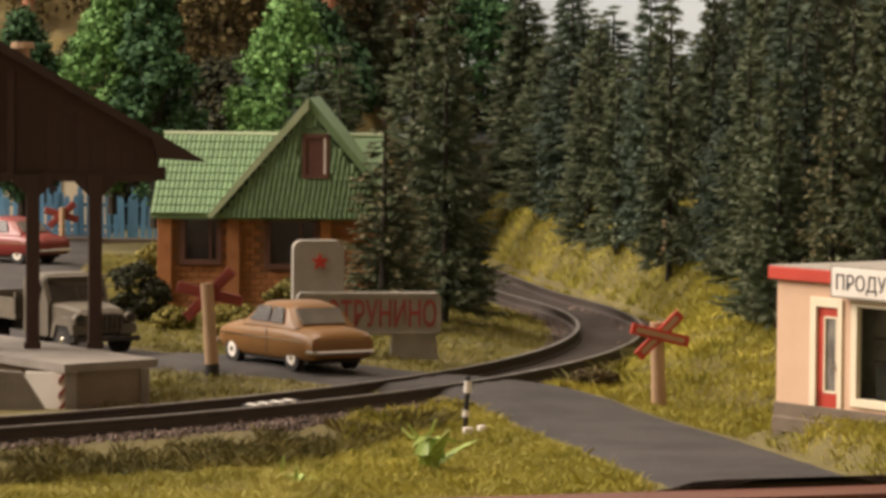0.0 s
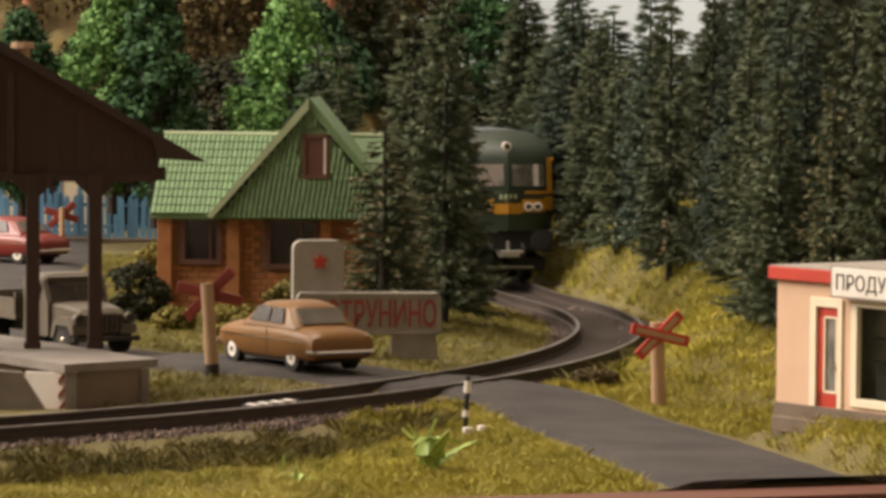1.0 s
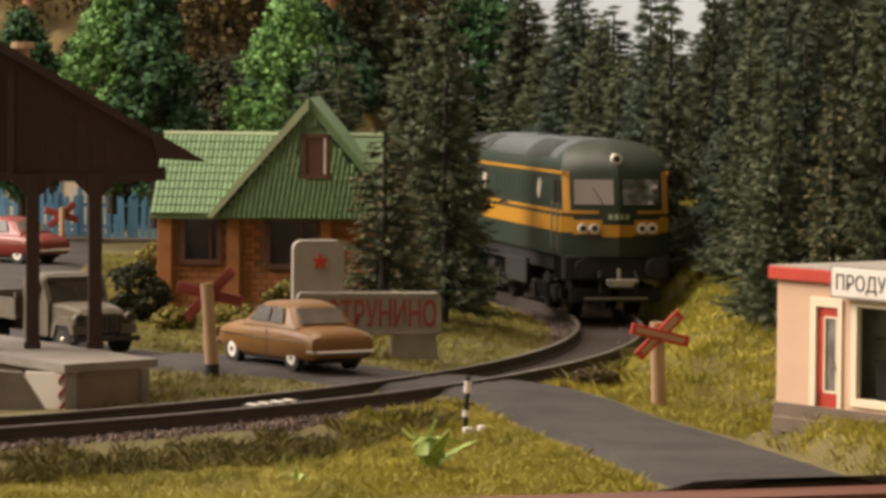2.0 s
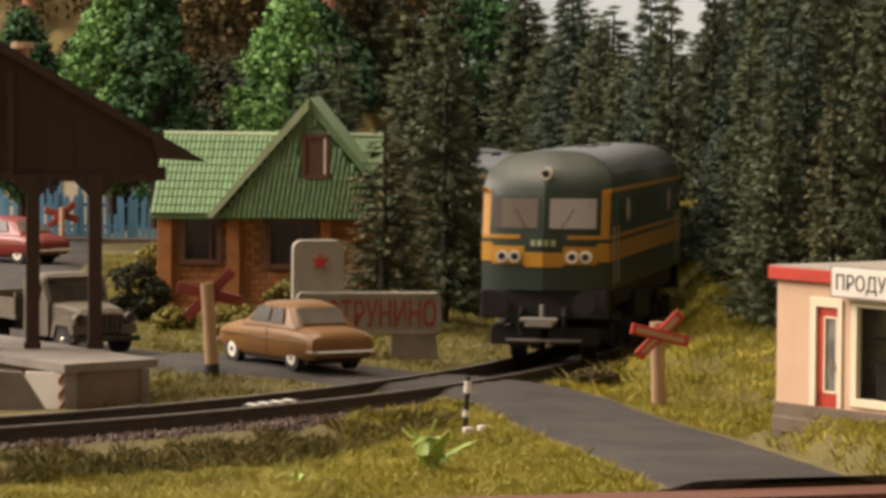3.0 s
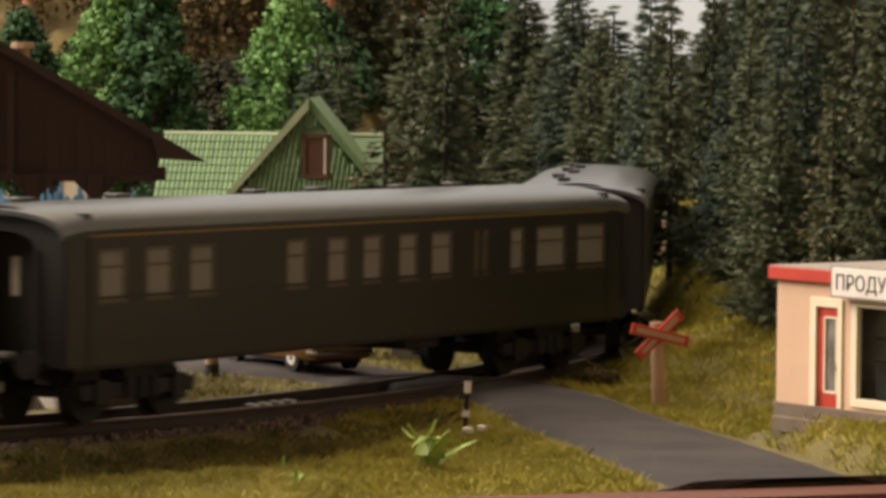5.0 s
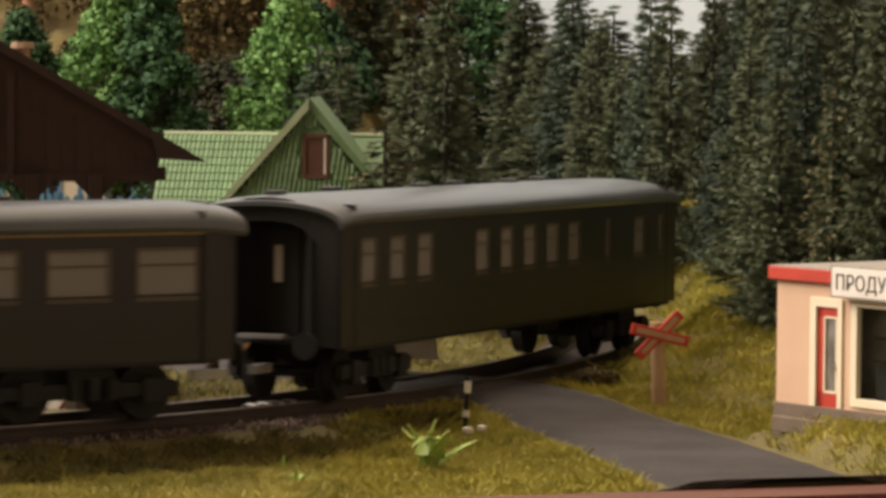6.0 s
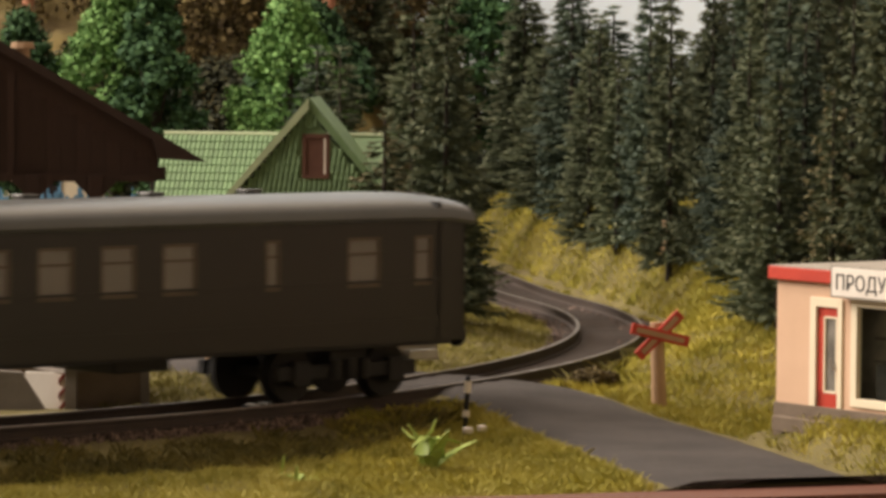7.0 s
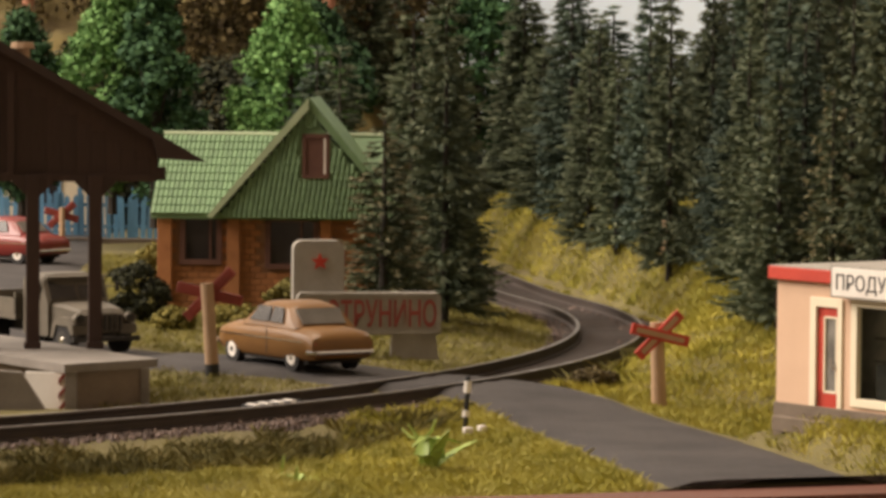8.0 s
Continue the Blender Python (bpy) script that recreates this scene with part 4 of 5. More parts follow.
def platform():
    t = thing("loading_platform", mm(-76.5, 838, -4, 0), "concrete loading platform with ramp beside the track", "platform")
    # the slab's outline in plan: near corner, right tip, far edge, left end
    slab = [(-1.0, -3.5), (17.0, 13.5), (-24, 78), (-46, 66)]
    core = [(0.8, 0), (14.8, 11.8), (-26, 74), (-42, 64)]
    bm = bmesh.new()
    prism(bm, core, 0, 9.2, "z")
    part("block", bm, CONCRETE_TAN, t, "tan concrete block")
    bm = bmesh.new()
    prism(bm, slab, 9.2, 11.0, "z")
    part("slab", bm, CONCRETE, t, "grey concrete slab")
    part("corner_post", boxes((-1.1, 1.3, -1.6, 1.0, 0, 9.2), (13.6, 15.4, 10.4, 12.2, 0, 9.2), bevel=0.15), CONCRETE, t)
    bm = bmesh.new()
    prism(bm, [(-9.6, 2), (-0.9, -1.2), (-0.9, 0), (-9.6, 3.2)], 0.4, 9.0, "z")
    part("white_panel", bm, WHITE, t, "white painted end panel")
    bm = bmesh.new()
    for k in range(3):
        prism(bm, [(-2.4, 0.6 + 3 * k), (-1.0, 2.4 + 3 * k), (-1.0, 3.6 + 3 * k), (-2.4, 1.8 + 3 * k)], -1.5, -0.2, "y")
    part("stripe", bm, RED_FADED, t, "faded red warning stripes")
    bm = bmesh.new()
    prism(bm, [(-30, -0.5), (-3.4, -0.5), (-9.8, 9.4), (-30, 10.6)], -4.6, -2.4, "y")
    part("ramp", bm, CONCRETE, t, "sloping grey concrete ramp")
    s = thing("goods_shed", mm(-75, 878, 7.0, 8), "dark brown wooden goods shed roof on posts", "shed")
    for x in (0.0, -13.4):
        p = part("post", boxes((x - 1.45, x + 1.45, -1.45, 1.45, 0, 37.4), (x - 1.8, x + 1.8, -1.8, 1.8, 0, 1.4), bevel=0.15), PLANK, s)
        part("bracket", prisms(([(x - 1.4, 32.8), (x - 1.4, 37), (x - 4.9, 37), (x - 4.4, 35.8)], -1, 1, "y"), ([(x + 1.4, 32.8), (x + 1.4, 37), (x + 4.9, 37), (x + 4.4, 35.8)], -1, 1, "y")), PLANK, p)
    part("post", boxes((-28.3, -25.4, -1.45, 1.45, 0, 37.4), bevel=0.15), PLANK, s)
    x = -52.0
    gable = part("gable_wall", prisms(([(-52, 36.2), (13.4, 36.2), (13.4, 45.0), (-39, 74.6), (-52, 68)], 0.3, 1.5, "y")), PLANK, s)
    while x < 12.4:
        top = 44.6 + (9.3 - x) * 0.572 - 4.0 if x > -39 else 64.0
        bmb = boxes((0, 3.14, 0.1, 0.42, 36.4, top + 0.2), bevel=0.05)
        part("plank", bmb, PLANK, gable, at=mm(x, 0, 0))
        x += 3.2
    part("frame_beam", boxes((-52, 13, -0.8, 1.8, 36.0, 37.6), (-19, -17.6, -0.9, 0.3, 37, 60)), PLANK, s)
    bm = bmesh.new()
    prism(bm, [(23.8, 40.4), (-39.0, 76.8), (-39.0, 74.6), (12.0, 45.2), (13.6, 41.0)], -3, 46, "y")
    prism(bm, [(-39, 76.8), (-62, 64), (-62, 62), (-39, 74.6)], -3, 46, "y")
    part("roof", bm, ROOF_BROWN, s, "dark brown roof slope")
    part("chimney", rods(((-15, 20, 58), (-15, 20, 64.8), 1.6), ((-15, 20, 64.4), (-15, 20, 65.8), 2.7, 2.3), seg=12), POST_WOOD, s, "pale chimney pot")


platform()

# ---------------------------------------------------------------- vehicles


def shell(bm, sections):
    """A body lofted through sections: x, half widths and heights from sill to top as (y, z) pairs."""
    rings = []
    for x, pts in sections:
        full = [(y, z) for y, z in pts] + [(-y, z) for y, z in pts[::-1]]
        rings.append([bm.verts.new((x, y, z)) for y, z in full])
    for a, b in zip(rings, rings[1:]):
        for i in range(len(a)):
            bm.faces.new((a[i], a[(i + 1) % len(a)], b[(i + 1) % len(a)], b[i]))
    bm.faces.new(rings[0])
    bm.faces.new(rings[-1][::-1])


def wheel(parent, x, y, r, w, hub):
    s = 1 if y > 0 else -1
    t = part("wheel", rods(((x, y - s * w, r), (x, y, r), r), seg=24), RUBBER, parent)
    part("hub_cap", rods(((x, y - s * 0.3, r), (x, y + s * 0.12, r), r * 0.6, r * 0.56), seg=20), hub, t)
    part("hub_centre", rods(((x, y - s * 0.3, r), (x, y + s * 0.3, r), r * 0.3, r * 0.2), seg=12), CHROME, t)
    return t


def sedan(at, paint, label, hub=WHITE):
    """A rounded saloon car of the fifties; front towards +x, 48 mm long."""
    c = thing("sedan_car", at, label, "car", "parked cars")
    def sec(x, w, belt, sill=3.0, top=None):
        top = belt if top is None else top
        return (x, [(w * 0.88, sill), (w * 0.97, sill + 0.9), (w, belt - 3.0), (w * 0.985, belt - 1.2), (w * 0.9, belt - 0.3), (w * 0.55, top - 0.1), (w * 0.25, top)])
    bm = bmesh.new()
    shell(bm, [sec(-24.2, 7.6, 7.4, 4.4), sec(-23.7, 8.4, 8.7, 3.6), sec(-21.5, 8.9, 9.6, 3.0, 9.9), sec(-14, 9.0, 10.3, 2.9, 10.9), sec(-8, 9.0, 10.4, 2.8, 11.0), sec(4, 9.0, 10.2, 2.8, 10.8), sec(11, 8.9, 10.0, 2.8, 10.6),
               sec(18, 8.6, 9.6, 3.0, 10.2), sec(22.4, 7.8, 8.6, 3.4, 9.0), sec(24.2, 6.2, 7.2, 4.2, 7.4)])
    body = part("body", bm, paint, c, smooth=True)
    bm = bmesh.new()
    def cab(x, w, z):
        return (x, [(8.3, 10.0), (w + 0.5, 10.0 + (z - 10) * 0.5), (w, z - 0.9), (w * 0.8, z - 0.25), (w * 0.4, z)])
    shell(bm, [cab(-15.5, 7.6, 10.6), cab(-11.2, 6.9, 14.8), cab(-8.6, 6.7, 15.7), cab(-3, 6.8, 16.2), cab(2.6, 6.7, 15.8), cab(4.8, 6.9, 14.9), cab(9.8, 7.6, 10.6)])
    roof = part("cabin", bm, paint, c, smooth=True)
    for s in (-1, 1):
        for x0, x1, x2, x3 in ((-9.6, -3.6, -3.6, -8.0), (-2.6, 6.4, 3.4, -2.6)):
            bm = bmesh.new()
            y0, y1 = s * 8.38, s * 7.12
            lo = [bm.verts.new((x0, y0, 11.2)), bm.verts.new((x1, y0, 11.2)), bm.verts.new((x2, y1, 14.7)), bm.verts.new((x3, y1, 14.7))]
            hi = [bm.verts.new(v.co + Vector((0, -s * 0.7, -0.2))) for v in lo]
            bm.faces.new(lo)
            bm.faces.new(hi[::-1])
            for i in range(4):
                bm.faces.new((lo[i], lo[(i + 1) % 4], hi[(i + 1) % 4], hi[i]))
            part("side_window", bm, CAR_GLASS, roof)
        part("chrome_strip", boxes((-20, 20, min(s * 9.0, s * 9.12), max(s * 9.0, s * 9.12), 7.2, 7.45)), CHROME, body)
        part("tail_lamp", boxes((-24.1, -23.2, s * 7.4 - 0.4, s * 7.4 + 0.4, 6.2, 7.2), bevel=0.2), RED_FADED, body)
        part("door_line", boxes((-3.2, -2.95, min(s * 9.0, s * 9.06), max(s * 9.0, s * 9.06), 3.6, 10)), TRUCK_DARK, body)
        for x in (-14.2, 14.6):
            wheel(c, x, s * 8.5, 3.4, 2.0, hub)
    bm = bmesh.new()
    prism(bm, [(-15.4, 11.2), (-11.9, 14.7), (-11.4, 14.2), (-14.6, 11.0)], -5.9, 5.9, "y")
    part("rear_window", bm, CAR_GLASS_PALE, roof)
    bm = bmesh.new()
    prism(bm, [(9.7, 11.2), (5.5, 14.7), (5.0, 14.2), (8.9, 11.0)], -6.0, 6.0, "y")
    part("windscreen", bm, CAR_GLASS_PALE, roof)
    for x, e in ((-24.6, -1), (24.4, 1)):
        part("bumper", rods(((x, -7.6, 5.0), (x, 7.6, 5.0), 0.55), ((x, 7.6, 5.0), (x - e * 2.4, 9.0, 5.0), 0.5), ((x, -7.6, 5.0), (x - e * 2.4, -9.0, 5.0), 0.5), seg=8), CHROME, body)
    part("boot_handle", boxes((-23.4, -22.6, -1.4, 1.4, 8.2, 8.6), bevel=0.1), CHROME, body)
    part("underbody", boxes((-20, 20, -7.4, 7.4, 2.0, 3.6)), RUBBER, c)
    return c


tan_car = sedan(mm(-34.3, 932, -0.9, 122), CAR_TAN, "ochre brown vintage saloon car parked on the road")
red_car = sedan(mm(-145, 1340, -1.3, 145), CAR_RED, "red vintage saloon car with white wheel caps")

red_car.scale = (0.94, 0.94, 0.94)
tan_car.scale = (0.95, 0.95, 0.95)


def truck():
    t = thing("flatbed_truck", mm(-89.8, 974, -1.0, -56), "olive grey vintage lorry with dark flat bed", "truck")
    bm = bmesh.new()
    def s4(x, w, z0, z1, r=0.8):
        return (x, [(w, z0), (w, z1 - r), (w - r, z1), (w * 0.4, z1 + 0.3)])
    shell(bm, [s4(6, 8.0, 6, 15.5), s4(12, 7.4, 6, 15.0), s4(18, 6.6, 6.4, 14.0), s4(19.4, 6.0, 7.0, 12.6)])
    part("bonnet", bm, TRUCK_GREY, t, smooth=False)
    bm = bmesh.new()
    shell(bm, [s4(-7, 9.2, 5, 23.2, 1.4), s4(-6, 9.4, 5, 24.0, 1.4), s4(2.4, 9.4, 5, 24.0, 1.4), s4(3.4, 9.2, 5, 23.0, 1.4), s4(6.0, 9.0, 5, 16.0, 1.0)])
    cab = part("cab", bm, TRUCK_GREY, t)
    bm = bmesh.new()
    prism(bm, [(3.6, 22.4), (6.2, 16.6), (5.6, 16.6), (3.0, 22.4)], -7.8, -0.4, "y")
    prism(bm, [(3.6, 22.4), (6.2, 16.6), (5.6, 16.6), (3.0, 22.4)], 0.4, 7.8, "y")
    part("windscreen", bm, DARK_PANE, cab)
    part("cab_visor", boxes((3, 5.4, -8.6, 8.6, 23.0, 23.6), bevel=0.2), TRUCK_GREY, cab)
    for s in (-1, 1):
        part("side_window", boxes((-4, 2.6, min(s * 9.2, s * 9.5), max(s * 9.2, s * 9.5), 16.5, 22)), DARK_PANE, cab)
        bm = bmesh.new()
        prism(bm, [(8, 5), (9, 9.5), (12, 11.6), (16, 11.6), (19.6, 9.4), (20, 6.4), (18.8, 6.4), (17, 9.0), (11, 9.0), (9.4, 5)], s * 7 - 2.4, s * 7 + 2.4, "y")
        part("mudguard", bm, TRUCK_GREY, t)
        h = part("headlight", rods(((18.6, s * 7.4, 11.4), (20.4, s * 7.4, 11.4), 1.6), seg=16), TRUCK_GREY, t)
        part("lens", rods(((20.2, s * 7.4, 11.4), (20.6, s * 7.4, 11.4), 1.2), seg=16), TRUCK_DARK, h)
        wheel(t, 13.6, s * 9.0, 4.6, 2.4, TRUCK_DARK)
        wheel(t, -26, s * 9.4, 4.6, 4.0, TRUCK_DARK)
        part("mirror", rods(((4, s * 9.4, 20), (6, s * 11.4, 20), 0.2), ((6, s * 11.4, 18.6), (6, s * 11.4, 21.4), 0.6), seg=6), TRUCK_DARK, cab)
    bm = boxes(*[(19.3, 19.9, -4.6 + k * 1.5, -4.0 + k * 1.5, 7.6, 12.2) for k in range(7)])
    part("grille", bm, TRUCK_DARK, t)
    part("bumper", boxes((20, 21, -9.8, 9.8, 4.2, 5.8), bevel=0.2), TRUCK_DARK, t)
    bed = part("flat_bed", boxes((-42, -8, -11, 11, 9.4, 11.0), (-42, -8, -11, -10.2, 11, 16), (-42, -8, 10.2, 11, 11, 16), (-8.8, -8, -11, 11, 11, 18), (-42, -41.2, -11, 11, 11, 16)), TRUCK_GREY, t)
    part("chassis", boxes((-41, 19, -4, 4, 5, 9.2)), TRUCK_DARK, t)
    t.scale = (0.92, 0.92, 0.76)


truck()

# ---------------------------------------------------------------- crossing signs, fence, far houses, poles


def crossing_sign(at, tall, arm, back, label, faded=False, thick=1.6):
    t = thing("level_crossing_sign", at, label, "road sign", "level crossing signs")
    part("post", rods(((0, 0, -3), (0, 0, tall), thick, thick * 0.92), seg=14), POST_WOOD, t)
    part("post_foot", rods(((0, 0, -2), (0, 0, 2.4), thick * 1.03), seg=14), BLACK if back else POST_WOOD, t)
    y = thick + 0.5 if back else -thick - 0.5
    for i, ang in enumerate((42, -16)):
        bm = boxes((-arm, arm, -0.45, 0.45, -1.2, 1.2), bevel=0.15)
        a = part("arm", bm, RED_FADED if faded else RED, t, "red arm with pale centre stripe", at=mm(0, y + (0.5 if back else -0.5) * i, tall - 2.6, 0, 0, -ang))
        part("stripe", boxes((-arm * 0.82, arm * 0.82, -0.6, 0.6, -0.55, 0.55)), POST_WOOD if not faded else RED_FADED, a)


crossing_sign(mm(47.0, 880, -2.4, 12) @ pose(0, 0, 0, 0, -2.5, 0), 15.9, 6.6, False, "red and cream level crossing cross on a wooden post")
crossing_sign(mm(-51.5, 913, -1.5, -8) @ pose(0, 0, 0, 0, -4, 0), 20.6, 7.6, True, "level crossing cross seen from behind its pale post", True, 1.55)
crossing_sign(mm(-131, 1400, -2, 10), 16, 6.0, True, "faded red level crossing cross near the blue fence", True, 1.0)


def fence():
    t = thing("board_fence", mm(-175, 1512, -2.5, 0), "weathered blue wooden board fence before the cream house", "fence")
    rngf = random.Random(5)
    p = None
    for k in range(40):
        x = k * 2.5
        at = mm(x, rngf.uniform(-0.3, 0.3), rngf.uniform(-1.6, 0.6), 0, 0, rngf.uniform(-3, 3))
        if p is None:
            bm = bmesh.new()
            prism(bm, [(0, 0), (0, 16.2), (1.0, 17.4), (2.0, 16.2), (2.0, 0)], -0.3, 0.3, "y")
            p = part("board", bm, FENCE_BLUE, t, at=at)
        else:
            again(p, "board", at)
    for z in (4, 12):
        part("rail", boxes((-1, 100, 0.4, 1.2, z, z + 1.2)), FENCE_BLUE, t)
    for k in range(6):
        part("fence_post", boxes((k * 20 - 0.8, k * 20 + 0.8, 0.4, 2.0, -2, 19)), FENCE_BLUE, t)
    tagged(part("kerb", boxes((-205, -62, 1478, 1482, -3.5, -0.6), bevel=0.2), CONCRETE_TAN), "low stone kerb along the yard", "kerb", kind="structure")


fence()


def cottage():
    t = thing("cream_house", mm(-205, 1545, -2.5, 0), "cream rendered house with blue framed window", "house")
    part("wall", boxes((0, 78, 0, 40, 0, 30)), YELLOW_WALL, t)
    for x in (28, 50):
        w = part("window", boxes((x, x + 1.2, -0.6, 0.2, 10, 22), (x + 8.8, x + 10, -0.6, 0.2, 10, 22), (x, x + 10, -0.6, 0.2, 20.8, 22), (x, x + 10, -0.6, 0.2, 10, 11.2), (x + 4.6, x + 5.4, -0.5, 0.2, 10, 22)), FENCE_BLUE, t)
        part("pane", boxes((x + 1, x + 9, -0.2, 0.1, 11, 21)), DARK_PANE, w)
    part("roof", prisms(([(-4, 29), (20, 44), (44, 29)], -3, 81, "x")), ROOF_BROWN, t)


cottage()


def far_block():
    t = thing("pink_building", mm(-217, 1800, 84, 0), "pink plastered building with cream corner on the hilltop", "building")
    part("wall", boxes((0, 92, 0, 40, 0, 60)), PINK_WALL, t)
    part("corner_strip", boxes((46, 54, -0.8, 0.4, 3, 60), (-4, 20, -0.8, 0.4, 3, 60)), CREAM, t)
    for x in (24, 60, 72):
        w = part("window", boxes((x, x + 9, -0.5, 0.2, 14, 30)), CREAM, t)
        part("pane", boxes((x + 1, x + 8, -0.8, 0, 15, 29)), DARK_PANE, w)
    part("roof", boxes((-3, 95, -3, 43, 60, 63)), ROOF_BROWN, t)


far_block()
for x, y, z, h, r in ((-46.5, 1640, 10, 110, 3.0), (-153, 1500, 20, 90, 2.6)):
    t = thing("wooden_pole", mm(x, y, z), "rust brown wooden telegraph pole rising from the scrub", "pole")
    part("shaft", rods(((0, 0, -30), (0, 0, h), r, r * 0.8), seg=12), RUST_POLE, t)
    part("cap", rods(((0, 0, h), (0, 0, h + 1.5), r * 1.1, r * 0.6), seg=12), RUST_POLE, t)

# ---------------------------------------------------------------- small things by the track


def marker_post():
    t = thing("track_marker", mm(5.0, 838, -3.6, 0) @ pose(0, 0, 0, 0, 3, 0), "thin grey and white banded marker post", "marker")
    part("stick", rods(((0, 0, -2), (0, 0, 8.6), 0.55, 0.5), seg=8), BLACK, t)
    for z0, z1 in ((0.2, 1.6), (5.2, 7.6)):
        part("band", rods(((0, 0, z0), (0, 0, z1), 0.75), seg=8), WHITE, t)
    for i, (x, y) in enumerate(((5.4, 829), (8.3, 830))):
        rb = bmesh.new()
        box(rb, -1.0, 1.0, -0.7, 0.7, 0, 1.3, bevel=0.35)
        tagged(part("white_stone", rb, WHITE, at=mm(x, y, land(x, y) + 0.9, 20 + 30 * i)), "small white painted stone in the grass", "stone")


marker_post()


def striped_strip():
    x, y, h = line_at(-245, -1.5)
    t = thing("striped_marker", mm(x, y, -2.0, h), "black and white striped strip between the rails", "marker")
    part("strip", boxes((-8.5, 8.5, -1.6, 1.6, 0, 1.0), bevel=0.1), BLACK, t)
    for k in range(4):
        bm = bmesh.new()
        prism(bm, [(-8 + k * 4.2, -1.65), (-6.2 + k * 4.2, -1.65), (-5.2 + k * 4.2, 1.65), (-7 + k * 4.2, 1.65)], 0.2, 1.12, "z")
        part("white_bar", bm, WHITE, t)


striped_strip()


def weed(x, y, leaves, size, label, seed, flat=False):
    rngw = random.Random(seed)
    t = thing("weed_plant", mm(x, y, land(x, y)), label, "plant")
    for k in range(leaves):
        a = 360 * k / leaves + rngw.uniform(-20, 20)
        L = size * rngw.uniform(0.6, 1.1)
        tilt = rngw.uniform(14, 30) if flat else rngw.uniform(50, 85)
        bm = bmesh.new()
        last = None
        for i in range(6):
            u = i / 5
            w = 0.16 * size * math.sin(math.pi * min(0.98, 0.12 + 0.86 * u)) + 0.05
            zc = L * u
            bend = 0.35 * L * u * u * (1 if rngw.random() < 0.9 else -1)
            row = [bm.verts.new((bend, s * w, zc + q)) for s, q in ((-1, 0.2), (0, -0.15), (1, 0.2))]
            row += [bm.verts.new((bend - 0.15, s * w, zc + q)) for s, q in ((1, 0.2), (0, -0.15), (-1, 0.2))]
            if last:
                for j in range(6):
                    bm.faces.new((last[j], last[(j + 1) % 6], row[(j + 1) % 6], row[j]))
            last = row
        bm.faces.new(last)
        part("leaf", bm, WEED, t, at=pose(0, 0, 0, 0, 90 - tilt, a), smooth=True)


weed(-2.0, 760, 10, 9.6, "bright green broad-leaved weed in the grass", 2)
weed(-25.3, 748, 7, 6.0, "flat bright green leaf lying in the grass", 3, True)
for i, (x, y) in enumerate(((67.5, 1236), (69.5, 1228))):
    bm = rods(((0, 0, -4), (0.5, 0, 9 - 4 * i), 1.9, 1.5), ((0.4, 0, 3), (2.4, 0.5, 7), 0.6, 0.4), seg=10)
    tagged(part("tree_stump", bm, POST_WOOD, at=mm(x, y, land(x, y))), "pale bare stump among the spruces", "stump")

# ---------------------------------------------------------------- train
LH, LW = 82.4, 15.2          # half length and half width of the locomotive's body


def nose_x(y, z):
    """How far the front face reaches at a place across and up."""
    x = LH
    if z > 28:
        x -= (z - 28) * 0.2
    if z > 38.5:
        x -= 0.075 * (z - 38.5) ** 2 * 1.6
    a = min(1.0, abs(y) / LW)
    return x - 3.6 * a - 1.6 * a ** 6


def loco_profile():
    pts = [(LW, 15.3), (LW, 22), (LW, 28), (LW, 34), (LW, 38.8)]
    for k in range(1, 9):
        a = radians(90 * k / 8)
        pts.append((LW * math.cos(a) ** 0.62 if k < 8 else 0.0, 38.8 + 9.0 * math.sin(a) ** 0.95))
    return pts


def side_patch(bm, x0, x1, z0, z1, side, proud=0.15, n=1):
    """A plate on the locomotive's flank."""
    y = side * LW
    box(bm, x0, x1, min(y - side * 0.3, y + side * proud), max(y - side * 0.3, y + side * proud), z0, z1)


def nose_patch(bm, y0, y1, z0, z1, end, proud=0.15, ny=6, nz=4):
    """A plate that follows the front face."""
    lay = []
    for d in (proud, -0.5):
        lay.append([[bm.verts.new((end * (nose_x(y0 + (y1 - y0) * i / ny, z0 + (z1 - z0) * j / nz) + d), y0 + (y1 - y0) * i / ny, z0 + (z1 - z0) * j / nz))
                     for i in range(ny + 1)] for j in range(nz + 1)])
    for g in lay:
        for j in range(nz):
            for i in range(ny):
                bm.faces.new((g[j][i], g[j][i + 1], g[j + 1][i + 1], g[j + 1][i]))
    f, b = lay
    for i in range(ny):
        for j in (0, nz):
            bm.faces.new((f[j][i], f[j][i + 1], b[j][i + 1], b[j][i]))
    for j in range(nz):
        for i in (0, ny):
            bm.faces.new((f[j][i], f[j + 1][i], b[j + 1][i], b[j][i]))


